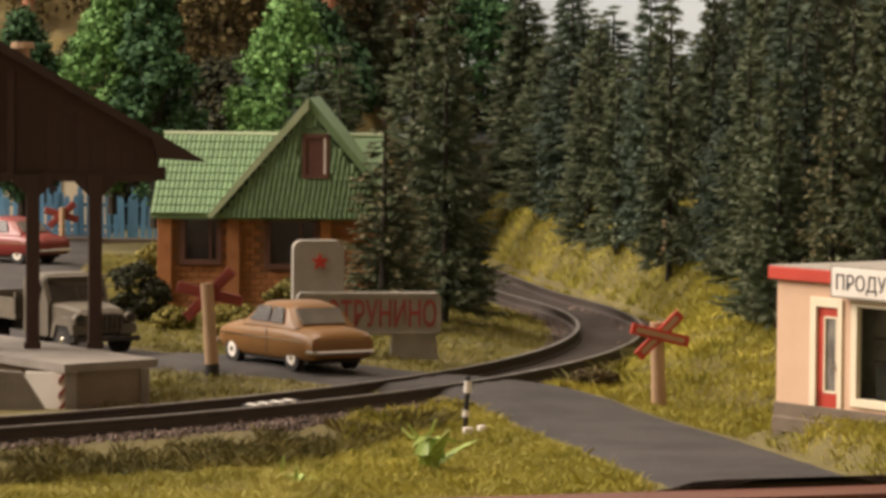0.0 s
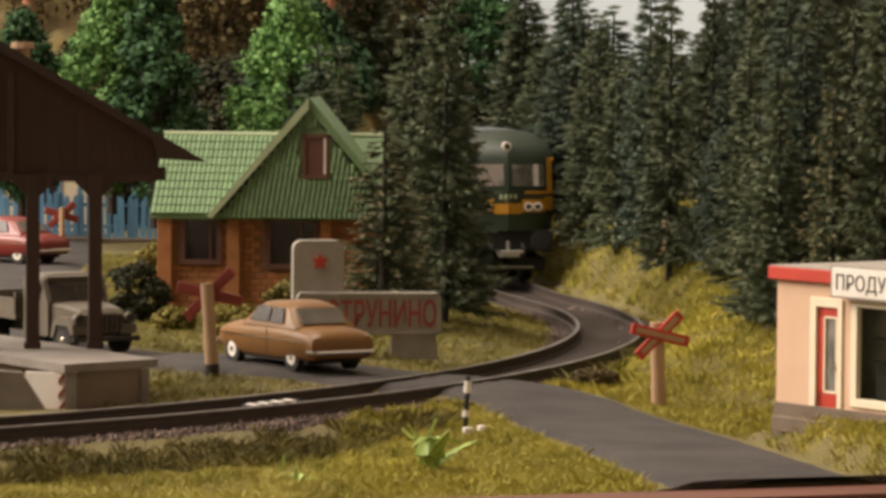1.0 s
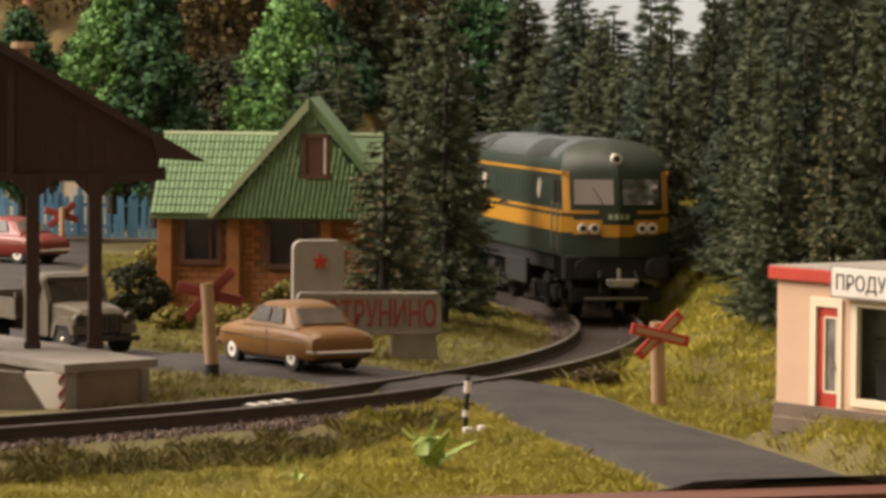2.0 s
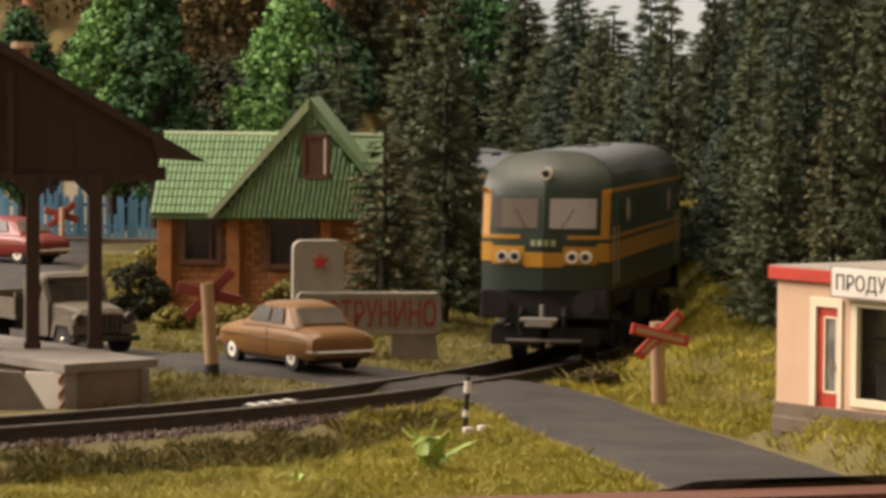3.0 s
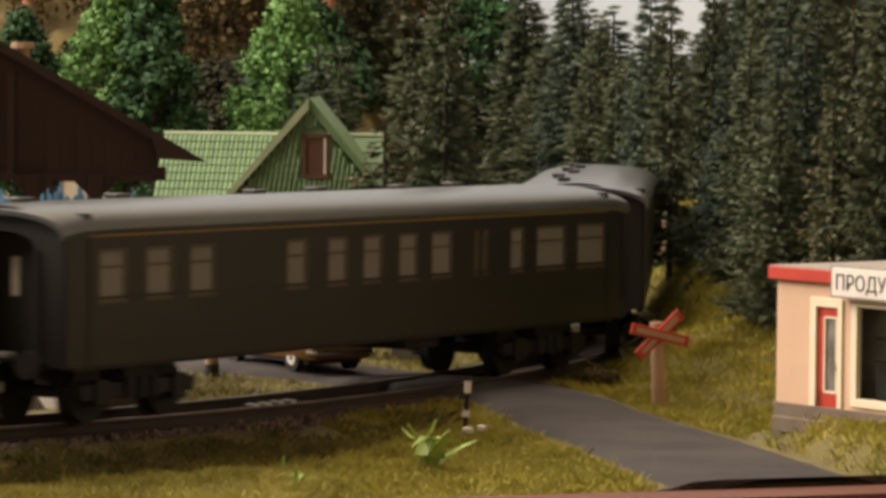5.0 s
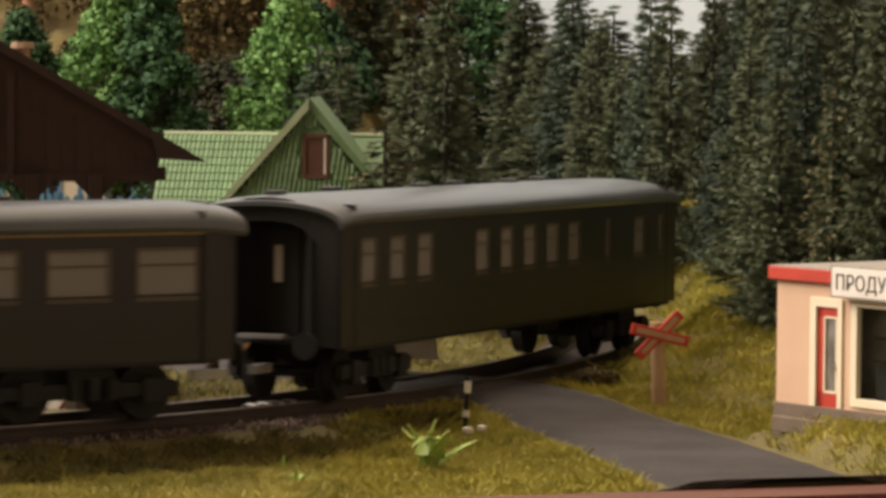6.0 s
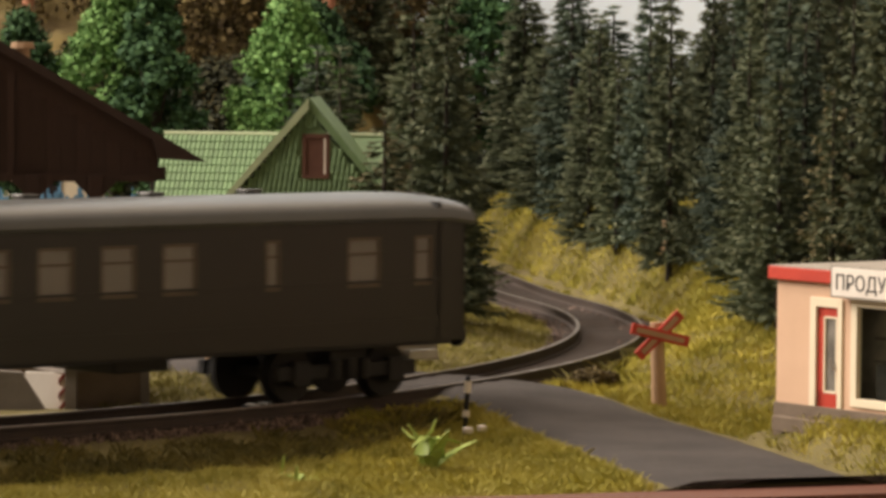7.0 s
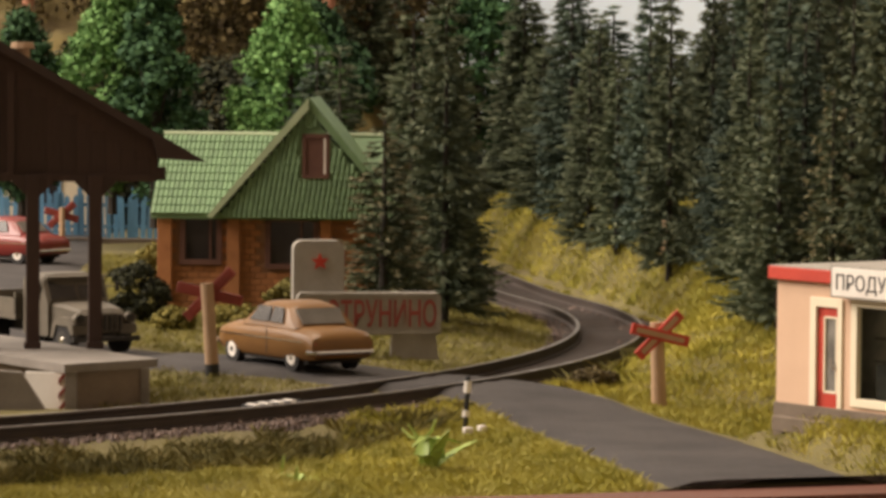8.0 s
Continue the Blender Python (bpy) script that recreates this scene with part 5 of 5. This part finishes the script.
def bogie(parent, x, name="bogie", wheel_r=5.6, base=16.0, width=13.5, axles=2):
    """Side frames, springs and wheel sets; the wheel sets are returned."""
    bm = boxes((-base - 6, base + 6, -width, -width + 2.2, 4.6, 7.6), (-base - 6, base + 6, width - 2.2, width, 4.6, 7.6),
               (-5, 5, -width, width, 5, 10.5), bevel=0.3)
    for s in (-1, 1):
        for k in range(axles):
            ax = -base + 2 * base * k / (axles - 1)
            box(bm, ax - 2.2, ax + 2.2, s * (width - 0.2) - 1.0, s * (width - 0.2) + 1.0, 3.4, 8.4, bevel=0.3)
        for q in (-4, 0, 4):
            rod(bm, (q, s * (width + 0.3), 4.4), (q, s * (width + 0.3), 8.6), 1.3, seg=8)
    b = part(name, bm, UNDER, parent, at=mm(x, 0, 0))
    sets = []
    for k in range(axles):
        ax = -base + 2 * base * k / (axles - 1)
        bm = bmesh.new()
        for s in (-1, 1):
            rod(bm, (0, s * 7.6, 0), (0, s * 10.0, 0), wheel_r, seg=24)
            rod(bm, (0, s * 7.0, 0), (0, s * 7.6, 0), wheel_r + 0.7, seg=24)
            for q in range(4):
                a = radians(90 * q)
                rod(bm, (2.6 * math.cos(a), s * 9.9, 2.6 * math.sin(a)), (2.6 * math.cos(a), s * 10.2, 2.6 * math.sin(a)), 0.7, seg=8)
        rod(bm, (0, -8, 0), (0, 8, 0), 1.2)
        sets.append(part("wheel_set", bm, UNDER, b, at=mm(ax, 0, wheel_r)))
    return b, sets


def buffers(parent, x, z=12.2, gap=10.2):
    e = 1 if x > 0 else -1
    for s in (-1, 1):
        bm = rods(((x, s * gap, z), (x + e * 3.4, s * gap, z), 1.1), ((x + e * 3.4, s * gap, z), (x + e * 4.4, s * gap, z), 2.7), seg=16)
        part("buffer", bm, UNDER, parent, smooth=False)


def build_locomotive():
    loco = thing("locomotive", mm(0, 0, 0), "dark green diesel locomotive with yellow bands, running on the curve", "locomotive")
    prof = loco_profile()
    full = [(-y, z) for y, z in prof] + [(y, z) for y, z in prof[::-1][1:]]
    bm = bmesh.new()
    us = [-1.0, -0.985, -0.95, -0.9, -0.6, -0.3, 0, 0.3, 0.6, 0.9, 0.95, 0.985, 1.0]
    rings = []
    for u in us:
        rings.append([bm.verts.new((u * nose_x(y, z), y, z)) for y, z in full])
    for a, b in zip(rings, rings[1:]):
        for i in range(len(full) - 1):
            bm.faces.new((a[i], a[i + 1], b[i + 1], b[i]))
    n = len(prof)
    for ring, e in ((rings[0], -1), (rings[-1], 1)):
        grid = []
        for k in range(n - 1):
            y, z = prof[k]
            line = [ring[k]] + [bm.verts.new((e * nose_x(y * w, z), y * w, z)) for w in (-0.85, -0.6, -0.3, 0, 0.3, 0.6, 0.85)] + [ring[len(full) - 1 - k]]
            grid.append(line)
        for a, b in zip(grid, grid[1:]):
            for i in range(8):
                bm.faces.new((a[i], a[i + 1], b[i + 1], b[i]))
        top = ring[n - 1]
        for i in range(8):
            bm.faces.new((grid[-1][i], grid[-1][i + 1], top))
    body = part("body", bm, LOCO_GREEN, loco, smooth=True)
    # the two halves of each nose meet in a crisp ridge
    sharp = body.data.attributes.get("sharp_edge") or body.data.attributes.new("sharp_edge", "BOOLEAN", "EDGE")
    for e in body.data.edges:
        p, q = (body.data.vertices[i].co for i in e.vertices)
        if abs(p.y) + abs(q.y) < 1e-5 and abs(p.x) > 0.06 and max(p.z, q.z) < 0.0445:
            sharp.data[e.index].value = True
    # roof skin, set a little proud, ending before the noses
    bm = bmesh.new()
    last = None
    rp = [(y * 1.004, z + 0.12) for y, z in full if z > 41.5]
    for x in (-70.2, -40, 0, 30, 66.2):
        ring = [bm.verts.new((x, y, z)) for y, z in rp]
        if last:
            for i in range(len(ring) - 1):
                bm.faces.new((last[i], last[i + 1], ring[i + 1], ring[i]))
        last = ring
    part("roof", bm, LOCO_ROOF, loco, "grey weathered roof skin", smooth=True)
    for x0, x1 in ((18, 52), (-62.2, -46)):
        bm = bmesh.new()
        last = None
        for x in (x0, x1):
            ring = [bm.verts.new((x, y * 1.008, z + 0.35)) for y, z in full if 42.0 < z < 47.4 and y < 0]
            if last:
                for i in range(len(ring) - 1):
                    bm.faces.new((last[i], last[i + 1], ring[i + 1], ring[i]))
            last = ring
        part("roof_grille", bm, GRILLE, loco, "dark roof grille panel")
    for x in (-30, -22, -2, 6):
        part("exhaust", boxes((x - 2.2, x + 2.2, -2, 2, 46.6, 48.2), bevel=0.4), UNDER, loco)
    # bands
    for s in (-1, 1):
        for z0, z1 in ((22.0, 26.4), (27.3, 28.2), (38.3, 39.2)):
            bm = bmesh.new()
            side_patch(bm, -LH + 5.2, LH - 5.2, z0, z1, s)
            part("side_band", bm, LOCO_YELLOW, loco, "yellow painted band")
        # cab and engine-room windows
        for x0, x1 in ((64.7, 70.2), (72.2, 75.7), (-70.2, -64.7), (-75.7, -72.2)):
            bm = bmesh.new()
            side_patch(bm, x0, x1, 30.0, 36.6, s, 0.12)
            part("side_window", bm, DARK_PANE, loco, "dark cab side window")
        for x in (-47, 43):
            bm = rods(((x, s * (LW - 0.4), 33.4), (x, s * (LW + 0.25), 33.4), 3.0), seg=24)
            p = part("porthole", bm, STEEL, loco, "round window with steel rim")
            part("pane", rods(((x, s * (LW - 0.2), 33.4), (x, s * (LW + 0.32), 33.4), 2.4), seg=24), CURTAIN, p)
        bm = bmesh.new()
        for k in range(9):
            side_patch(bm, -32 + k * 7.2, -26.4 + k * 7.2, 30.4, 36.4, s, 0.1)
        part("louvre", bm, LOCO_GREEN, loco)
        for x in (62.8, 71.4, -62.8, -71.4):
            part("handrail", rods(((x, s * (LW + 0.35), 17), (x, s * (LW + 0.35), 30), 0.2), ((x, s * LW, 17), (x, s * (LW + 0.35), 17), 0.2), ((x, s * LW, 30), (x, s * (LW + 0.35), 30), 0.2), seg=6), STEEL, loco)
        part("door", boxes((63.6, 70.8, min(s * LW, s * (LW + 0.1)), max(s * LW, s * (LW + 0.1)), 16.5, 29.6)), LOCO_GREEN, loco)
        part("side_step", boxes((64.2, 70.2, s * 13.6 - 1.6, s * 13.6 + 1.6, 8.0, 8.7), (64.2, 64.8, s * 13.6 - 1.4, s * 13.6 + 1.4, 8.0, 15.4), (69.6, 70.2, s * 13.6 - 1.4, s * 13.6 + 1.4, 8.0, 15.4)), UNDER, loco)
    for e in (1, -1):
        for s in (-1, 1):
            bm = bmesh.new()
            nose_patch(bm, s * 0.9, s * 12.6, 29.4, 37.4, e, 0.12)
            part("windscreen_frame", bm, LOCO_GREEN, loco)
            bm = bmesh.new()
            nose_patch(bm, s * 1.4, s * 12.1, 29.9, 36.9, e, 0.2)
            w = part("windscreen", bm, WINDSCREEN, loco, "reflecting windscreen pane")
            part("wiper", rods(((e * (nose_x(5, 30) + 0.5), s * 4, 29.6), (e * (nose_x(8, 35) + 0.5), s * 7, 34.5), 0.16), seg=5), BLACK, w)
            bm = bmesh.new()
            nose_patch(bm, s * 13.2, s * 15.1, 28.2, 39.0, e)
            part("pillar", bm, LOCO_YELLOW, loco, "yellow corner pillar")
            bm = bmesh.new()
            nose_patch(bm, s * 5.6, s * 15.15, 27.3, 28.2, e)
            nose_patch(bm, s * 12.4, s * 15.15, 22.0, 26.4, e)
            nose_patch(bm, s * 4.6, s * 12.4, 21.4, 25.6, e)
            part("nose_band", bm, LOCO_YELLOW, loco, "yellow painted nose band")
            for q in (6.8, 9.9):
                x = e * nose_x(q, 23.2)
                h = part("headlight", rods(((x - e, s * q, 23.2), (x + e * 1.0, s * q, 23.2), 1.45), seg=20), WHITE, loco, "headlight with bright ring")
                part("lens", rods(((x, s * q, 23.2), (x + e * 1.1, s * q, 23.2), 0.85), seg=16), BLACK, h)
        bm = bmesh.new()
        nose_patch(bm, -4.6, 4.6, 20.8, 24.2, e)
        part("nose_band", bm, LOCO_YELLOW, loco, "yellow painted nose band")
        bm = bmesh.new()
        nose_patch(bm, -3.6, 3.6, 25.3, 27.6, e, 0.25)
        pl = part("number_plate", bm, LOCO_GREEN, loco)
        bm = bmesh.new()
        for q in (-2.4, -0.8, 0.8, 2.4):
            nose_patch(bm, q - 0.5, q + 0.5, 25.7, 27.2, e, 0.32, 1, 1)
        part("plate_bars", bm, TRIM_GREEN, pl, "dull pale bars")
        x = e * nose_x(0, 42.6)
        h = part("top_lamp", rods(((x - e * 2, 0, 42.6), (x + e * 1.4, 0, 42.6), 1.5), seg=20), WHITE, loco, "bright round top headlight")
        part("lens", rods(((x, 0, 42.6), (x + e * 1.5, 0, 42.6), 0.9), seg=16), BLACK, h)
        part("buffer_beam", boxes((min(e * 74.2, e * 80.2), max(e * 74.2, e * 80.2), -15, 15, 8.6, 15.4), bevel=0.4), UNDER, loco)
        for s in (-1, 1):
            part("snow_plough", boxes((min(e * 76.2, e * 77.7), max(e * 76.2, e * 77.7), s * 7 - 6, s * 7 + 6, 2.2, 6.5), bevel=0.3), UNDER, loco)
            part("brake_hose", rods(((e * 80.2, s * 5, 11), (e * 82.8, s * 5.4, 9), 0.6), ((e * 82.8, s * 5.4, 9), (e * 82.2, s * 5, 5), 0.5), seg=8), UNDER, loco)
        part("coupling_hook", boxes((min(e * 80.2, e * 88.2), max(e * 80.2, e * 88.2), -3.2, 3.2, 7.0, 8.8), (min(e * 86.2, e * 88.2), max(e * 86.2, e * 88.2), -4.4, 4.4, 8.2, 9.2), (min(e * 82.2, e * 83.2), max(e * 82.2, e * 83.2), -0.5, 0.5, 8.8, 12), bevel=0.3), STEEL, loco, "grey coupling hook")
        part("lower_pipe", rods(((e * 79.2, -9, 3.4), (e * 79.2, 9, 3.4), 0.35), seg=6), STEEL, loco)
        buffers(loco, e * 80.2)
    part("underframe", boxes((-76.2, 76.2, -13.2, 13.2, 10.2, 15.5), (-17, 17, -14.2, 14.2, 4.4, 12), bevel=0.4), UNDER, loco)
    for o in loco.children:
        o.matrix_basis = Matrix.Translation((0, 0, 0.002)) @ o.matrix_basis
    wheels = []
    for x in (45, -45):
        wheels += bogie(loco, x)[1]
    return loco, wheels


def build_coach(length=238.0, first=True):
    """Open-ended coach with real window openings; local x runs along the train."""
    label = "dark green passenger coach with open end platform and grey arched roof"
    c = thing("passenger_coach", mm(0, 0, 0), label, "railway coach", "coaches behind the locomotive")
    h, w = length / 2, 16.4
    z0, z1, zb, zt = 11.6, 38.0, 23.4, 33.7        # floor edge, eaves, window bottom and top
    plat = 7.5                                     # depth of the end platforms
    if first:
        wins = [(-95.6, 13.7), (-76.6, 13.7), (-61, 6.5), (-46.8, 2.4), (-43, 2.4), (-28, 9), (-14, 8), (0.5, 8), (14.4, 8), (30, 8), (64.4, 9.2), (79.4, 9.2), (95, 9.2)]
    else:
        wins = [(-98.5, 5), (-82, 9.2), (-57.4, 4), (-33.2, 8.8), (-17.8, 8.8), (-2.4, 8.8), (12.8, 8.8), (28.4, 8.8), (63.2, 9.2), (79, 9.2), (95, 9.2)]
    for s in (-1, 1):
        ya, yb = min(s * w, s * (w - 1)), max(s * w, s * (w - 1))
        part("lower_wall", boxes((-h + plat, h - plat, ya, yb, z0, zb)), COACH, c)
        part("upper_wall", boxes((-h + plat, h - plat, ya, yb, zt, z1)), COACH, c)
        edges = [-h + plat] + [v for x, q in wins for v in (x - q / 2, x + q / 2)] + [h - plat]
        for a, b in zip(edges[::2], edges[1::2]):
            if b - a > 0.2:
                part("window_pier", boxes((a, b, ya, yb, zb, zt)), COACH, c)
        if first:
            part("eaves_line", boxes((-h + plat, h - plat, min(s * w, s * (w + 0.14)), max(s * w, s * (w + 0.14)), 36.2, 36.6)), OCHRE_LINE, c, "thin dull yellow line under the eaves")
        bm = bmesh.new()
        yo = s * (w + 0.12)
        for z in (16.0, 24.2, 37.6):
            box(bm, -h + plat, h - plat, min(yo, s * w), max(yo, s * w), z, z + 0.5)
        part("beading", bm, COACH, c)
        for x, q in wins:
            fr = boxes((x - q / 2, x - q / 2 + 0.6, ya, yb, zb, zt), (x + q / 2 - 0.6, x + q / 2, ya, yb, zb, zt), (x - q / 2, x + q / 2, ya, yb, zt - 0.6, zt),
                       (x - q / 2, x + q / 2, ya, yb, zb, zb + 0.7), (x - q / 2, x + q / 2, ya + 0.2, yb - 0.2, zt - 3.6, zt - 3.1))
            f = part("window", fr, COACH_FRAME, c)
            part("pane", boxes((x - q / 2 + 0.5, x + q / 2 - 0.5, s * (w - 0.55) - 0.1, s * (w - 0.55) + 0.1, zb + 0.5, zt - 0.5)), COACH_PANE, f)
        part("sole_bar", boxes((-h + 4, h - 4, min(s * 14.6, s * 16.0), max(s * 14.6, s * 16.0), 10.8, 13.1)), UNDER, c)
    if first:
        for x, q in ((-95.6, 13.7), (-76.6, 13.7), (-61, 6.5), (95, 9.2), (79.4, 9.2)):
            part("curtain", boxes((x - q * 0.45, x - q * 0.08, w - 2.2, w - 1.9, zb, zt), (x + q * 0.12, x + q * 0.45, w - 2.2, w - 1.9, zb, zt)), CURTAIN, c)
    # seats inside
    bm = bmesh.new()
    for k in range(12):
        x = -88 + k * 16
        for s in (-1, 1):
            box(bm, x - 1, x + 1, s * 9 - 5.5, s * 9 + 5.5, 14, 29.5, bevel=0.3)
    part("seats", bm, SEAT_RED, c, "reddish brown seat backs")
    part("floor", boxes((-h + 1, h - 1, -15.8, 15.8, 12.4, 13.4)), UNDER, c)
    # arched roof shell
    bm = bmesh.new()
    prof = [(17.4 * math.sin(radians(a)), z1 - 0.4 + 4.7 * (math.cos(radians(a)) ** 0.8 if abs(a) < 90 else 0)) for a in range(-90, 91, 10)]
    rings = []
    for x, dz in ((-h - 1.5, -1.1), (-h + 5, -0.25), (-h + 16, 0), (0, 0), (h - 16, 0), (h - 5, -0.25), (h + 1.5, -1.1)):
        rings.append(([bm.verts.new((x, y, z + dz)) for y, z in prof], [bm.verts.new((x, y * 0.97, z + dz - 0.9)) for y, z in prof]))
    for (a, a2), (b, b2) in zip(rings, rings[1:]):
        for i in range(len(prof) - 1):
            bm.faces.new((a[i], a[i + 1], b[i + 1], b[i]))
            bm.faces.new((a2[i], b2[i], b2[i + 1], a2[i + 1]))
        bm.faces.new((a[0], b[0], b2[0], a2[0]))
        bm.faces.new((a[-1], a2[-1], b2[-1], b[-1]))
    for a, a2 in (rings[0], rings[-1]):
        for i in range(len(prof) - 1):
            bm.faces.new((a[i], a2[i], a2[i + 1], a[i + 1]))
    part("roof", bm, COACH_ROOF, c, "grey arched roof", smooth=True)
    for k, x in enumerate((-70, -42, -12, 16, 62, 98)):
        y = -3.5 if k % 2 else -6.0
        v = part("roof_vent", boxes((x - 1.9, x + 1.9, y - 1.4, y + 1.4, 40.6, 43.1), (x - 2.3, x + 2.3, y - 1.7, y + 1.7, 42.6, 43.1), bevel=0.2), COACH_ROOF, c)
    for e in (-1, 1):
        xi = e * (h - plat)
        # inner end wall with its doorway; its black paints in the recess's shade
        part("end_wall", boxes((min(xi, xi - e), max(xi, xi - e), -w, w, z0, z1 + 2.6)), UNDER, c)
        door = part("end_door", boxes((min(xi, xi + e * 0.4), max(xi, xi + e * 0.4), -4.6, 4.6, z0 + 2, z1 - 2)), COACH, c)
        part("pane", boxes((min(xi, xi + e * 0.6), max(xi, xi + e * 0.6), -0.9, 0.9, 24.5, 32)), CURTAIN, door)
        # outer end frame: corner sheets and arched header round the gangway
        xo = e * (h - 0.6)
        for s in (-1, 1):
            part("end_sheet", boxes((min(xo, xo - e), max(xo, xo - e), min(s * 9.6, s * w), max(s * 9.6, s * w), z0, z1), bevel=0.25), COACH, c)
            part("platform_side", boxes((min(xo, e * (h - plat)), max(xo, e * (h - plat)), min(s * w, s * (w - 0.9)), max(s * w, s * (w - 0.9)), z0, z1)), COACH, c)
        arch = [(y, z1 + 4.0 - 4.6 * (y / w) ** 2) for y in (-w, -12, -8, -4, 0, 4, 8, 12, w)]
        inner = [(9.6, z0 + 3), (9.6, 33.5), (8.2, 35.6), (5.2, 36.8), (0, 37.3), (-5.2, 36.8), (-8.2, 35.6), (-9.6, 33.5), (-9.6, z1 - 0.6), (-w, z1 - 0.6)]
        part("end_header", prisms((arch + [(w, z1 - 0.6), (9.6, z1 - 0.6)] + inner[1:], min(xo, xo - e), max(xo, xo - e), "x")), COACH, c, "arched header over the end doorway")
        part("end_handrail", rods(((xo + e * 0.4, -9.6, 15), (xo + e * 0.4, -9.6, 34), 0.3), ((xo + e * 0.4, 9.6, 15), (xo + e * 0.4, 9.6, 34), 0.3), seg=6), UNDER, c)
        part("fall_plate", boxes((min(xo, xo + e * 3), max(xo, xo + e * 3), -5, 5, 13.4, 14.2)), STEEL, c)
        buffers(c, e * (h - 1))
        part("drawhook", boxes((min(e * (h - 2), e * (h + 6)), max(e * (h - 2), e * (h + 6)), -1, 1, 6.4, 8.2)), STEEL, c)
    part("battery_box", boxes((-34, -20, -12.5, 12.5, 8.2, 11), bevel=0.4), UNDER, c)
    part("air_tank", rods(((12, -8, 9.4), (26, -8, 9.4), 1.7), seg=14), UNDER, c)
    wheels = []
    for x in (81, -81):
        wheels += bogie(c, x, base=13, width=13)[1]
    return c, wheels


def windscreen_material():
    m = mat("windscreen", (0.09, 0.075, 0.07), (0.05, 0.042, 0.04), 9, 0.06, spec=1.0)
    b = m.node_tree.nodes["Principled BSDF"]
    b.inputs["IOR"].default_value = 2.1
    b.inputs["Coat Weight"].default_value, b.inputs["Coat IOR"].default_value = 1.0, 1.9
    return m


WINDSCREEN = windscreen_material()
locomotive, loco_wheels = build_locomotive()
coach_a, coach_a_wheels = build_coach(222.0, True)
coach_b, coach_b_wheels = build_coach(222.0, False)

# place of the locomotive's middle along the track, time by time
ALONG = [(0.0, 519), (0.5, 427), (1.0, 336), (1.5, 248), (2.2, 117), (3.0, -35), (3.5, -141), (4.0, -239), (4.5, -339.5), (4.7, -375.5), (5.25, -470), (5.8, -563), (6.3, -645.5), (6.5, -678), (6.8, -729), (7.2, -800), (7.6, -868), (8.0, -935)]
PITCH_A, PITCH_B = 207.0, 448.0       # from the locomotive's middle back to each coach's middle, along the track


def along_at(t):
    for (a, u), (b, v) in zip(ALONG, ALONG[1:]):
        if t <= b:
            return u + (v - u) * (t - a) / (b - a)
    return ALONG[-1][1]


def on_track(s, half):
    """A vehicle whose two bogies, half apart from its middle, stand on the curve."""
    ax, ay, _ = line_at(s - half)
    bx, by, _ = line_at(s + half)
    climb = [grade(v) for v in (s - half, s + half)]
    tip = math.degrees(math.atan2(climb[0] - climb[1], 2 * half))
    return mm((ax + bx) / 2, (ay + by) / 2, sum(climb) / 2, math.degrees(math.atan2(ay - by, ax - bx)), 0, -tip)


def motions():
    n = 80
    for ob, back, half in ((locomotive, 0.0, 45.0), (coach_a, PITCH_A, 81.0), (coach_b, PITCH_B, 81.0)):
        walk(ob, [(8.0 * k / n, on_track(along_at(8.0 * k / n) + back, half)) for k in range(n + 1)])
    # wheel sets roll: a tenth of a second or less from row to row
    for sets, base in ((loco_wheels, 16.0), (coach_a_wheels, 13.0), (coach_b_wheels, 13.0)):
        for i, w in enumerate(sets):
            ax = w.matrix_basis.translation.x / K
            rowsw = []
            for k in range(161):
                t = 8.0 * k / 160
                roll = math.degrees((ALONG[0][1] - along_at(t)) / 5.6)
                rowsw.append((t, mm(ax, 0, 5.6, 0, 0, roll % 360)))
            walk(w, rowsw)


motions()
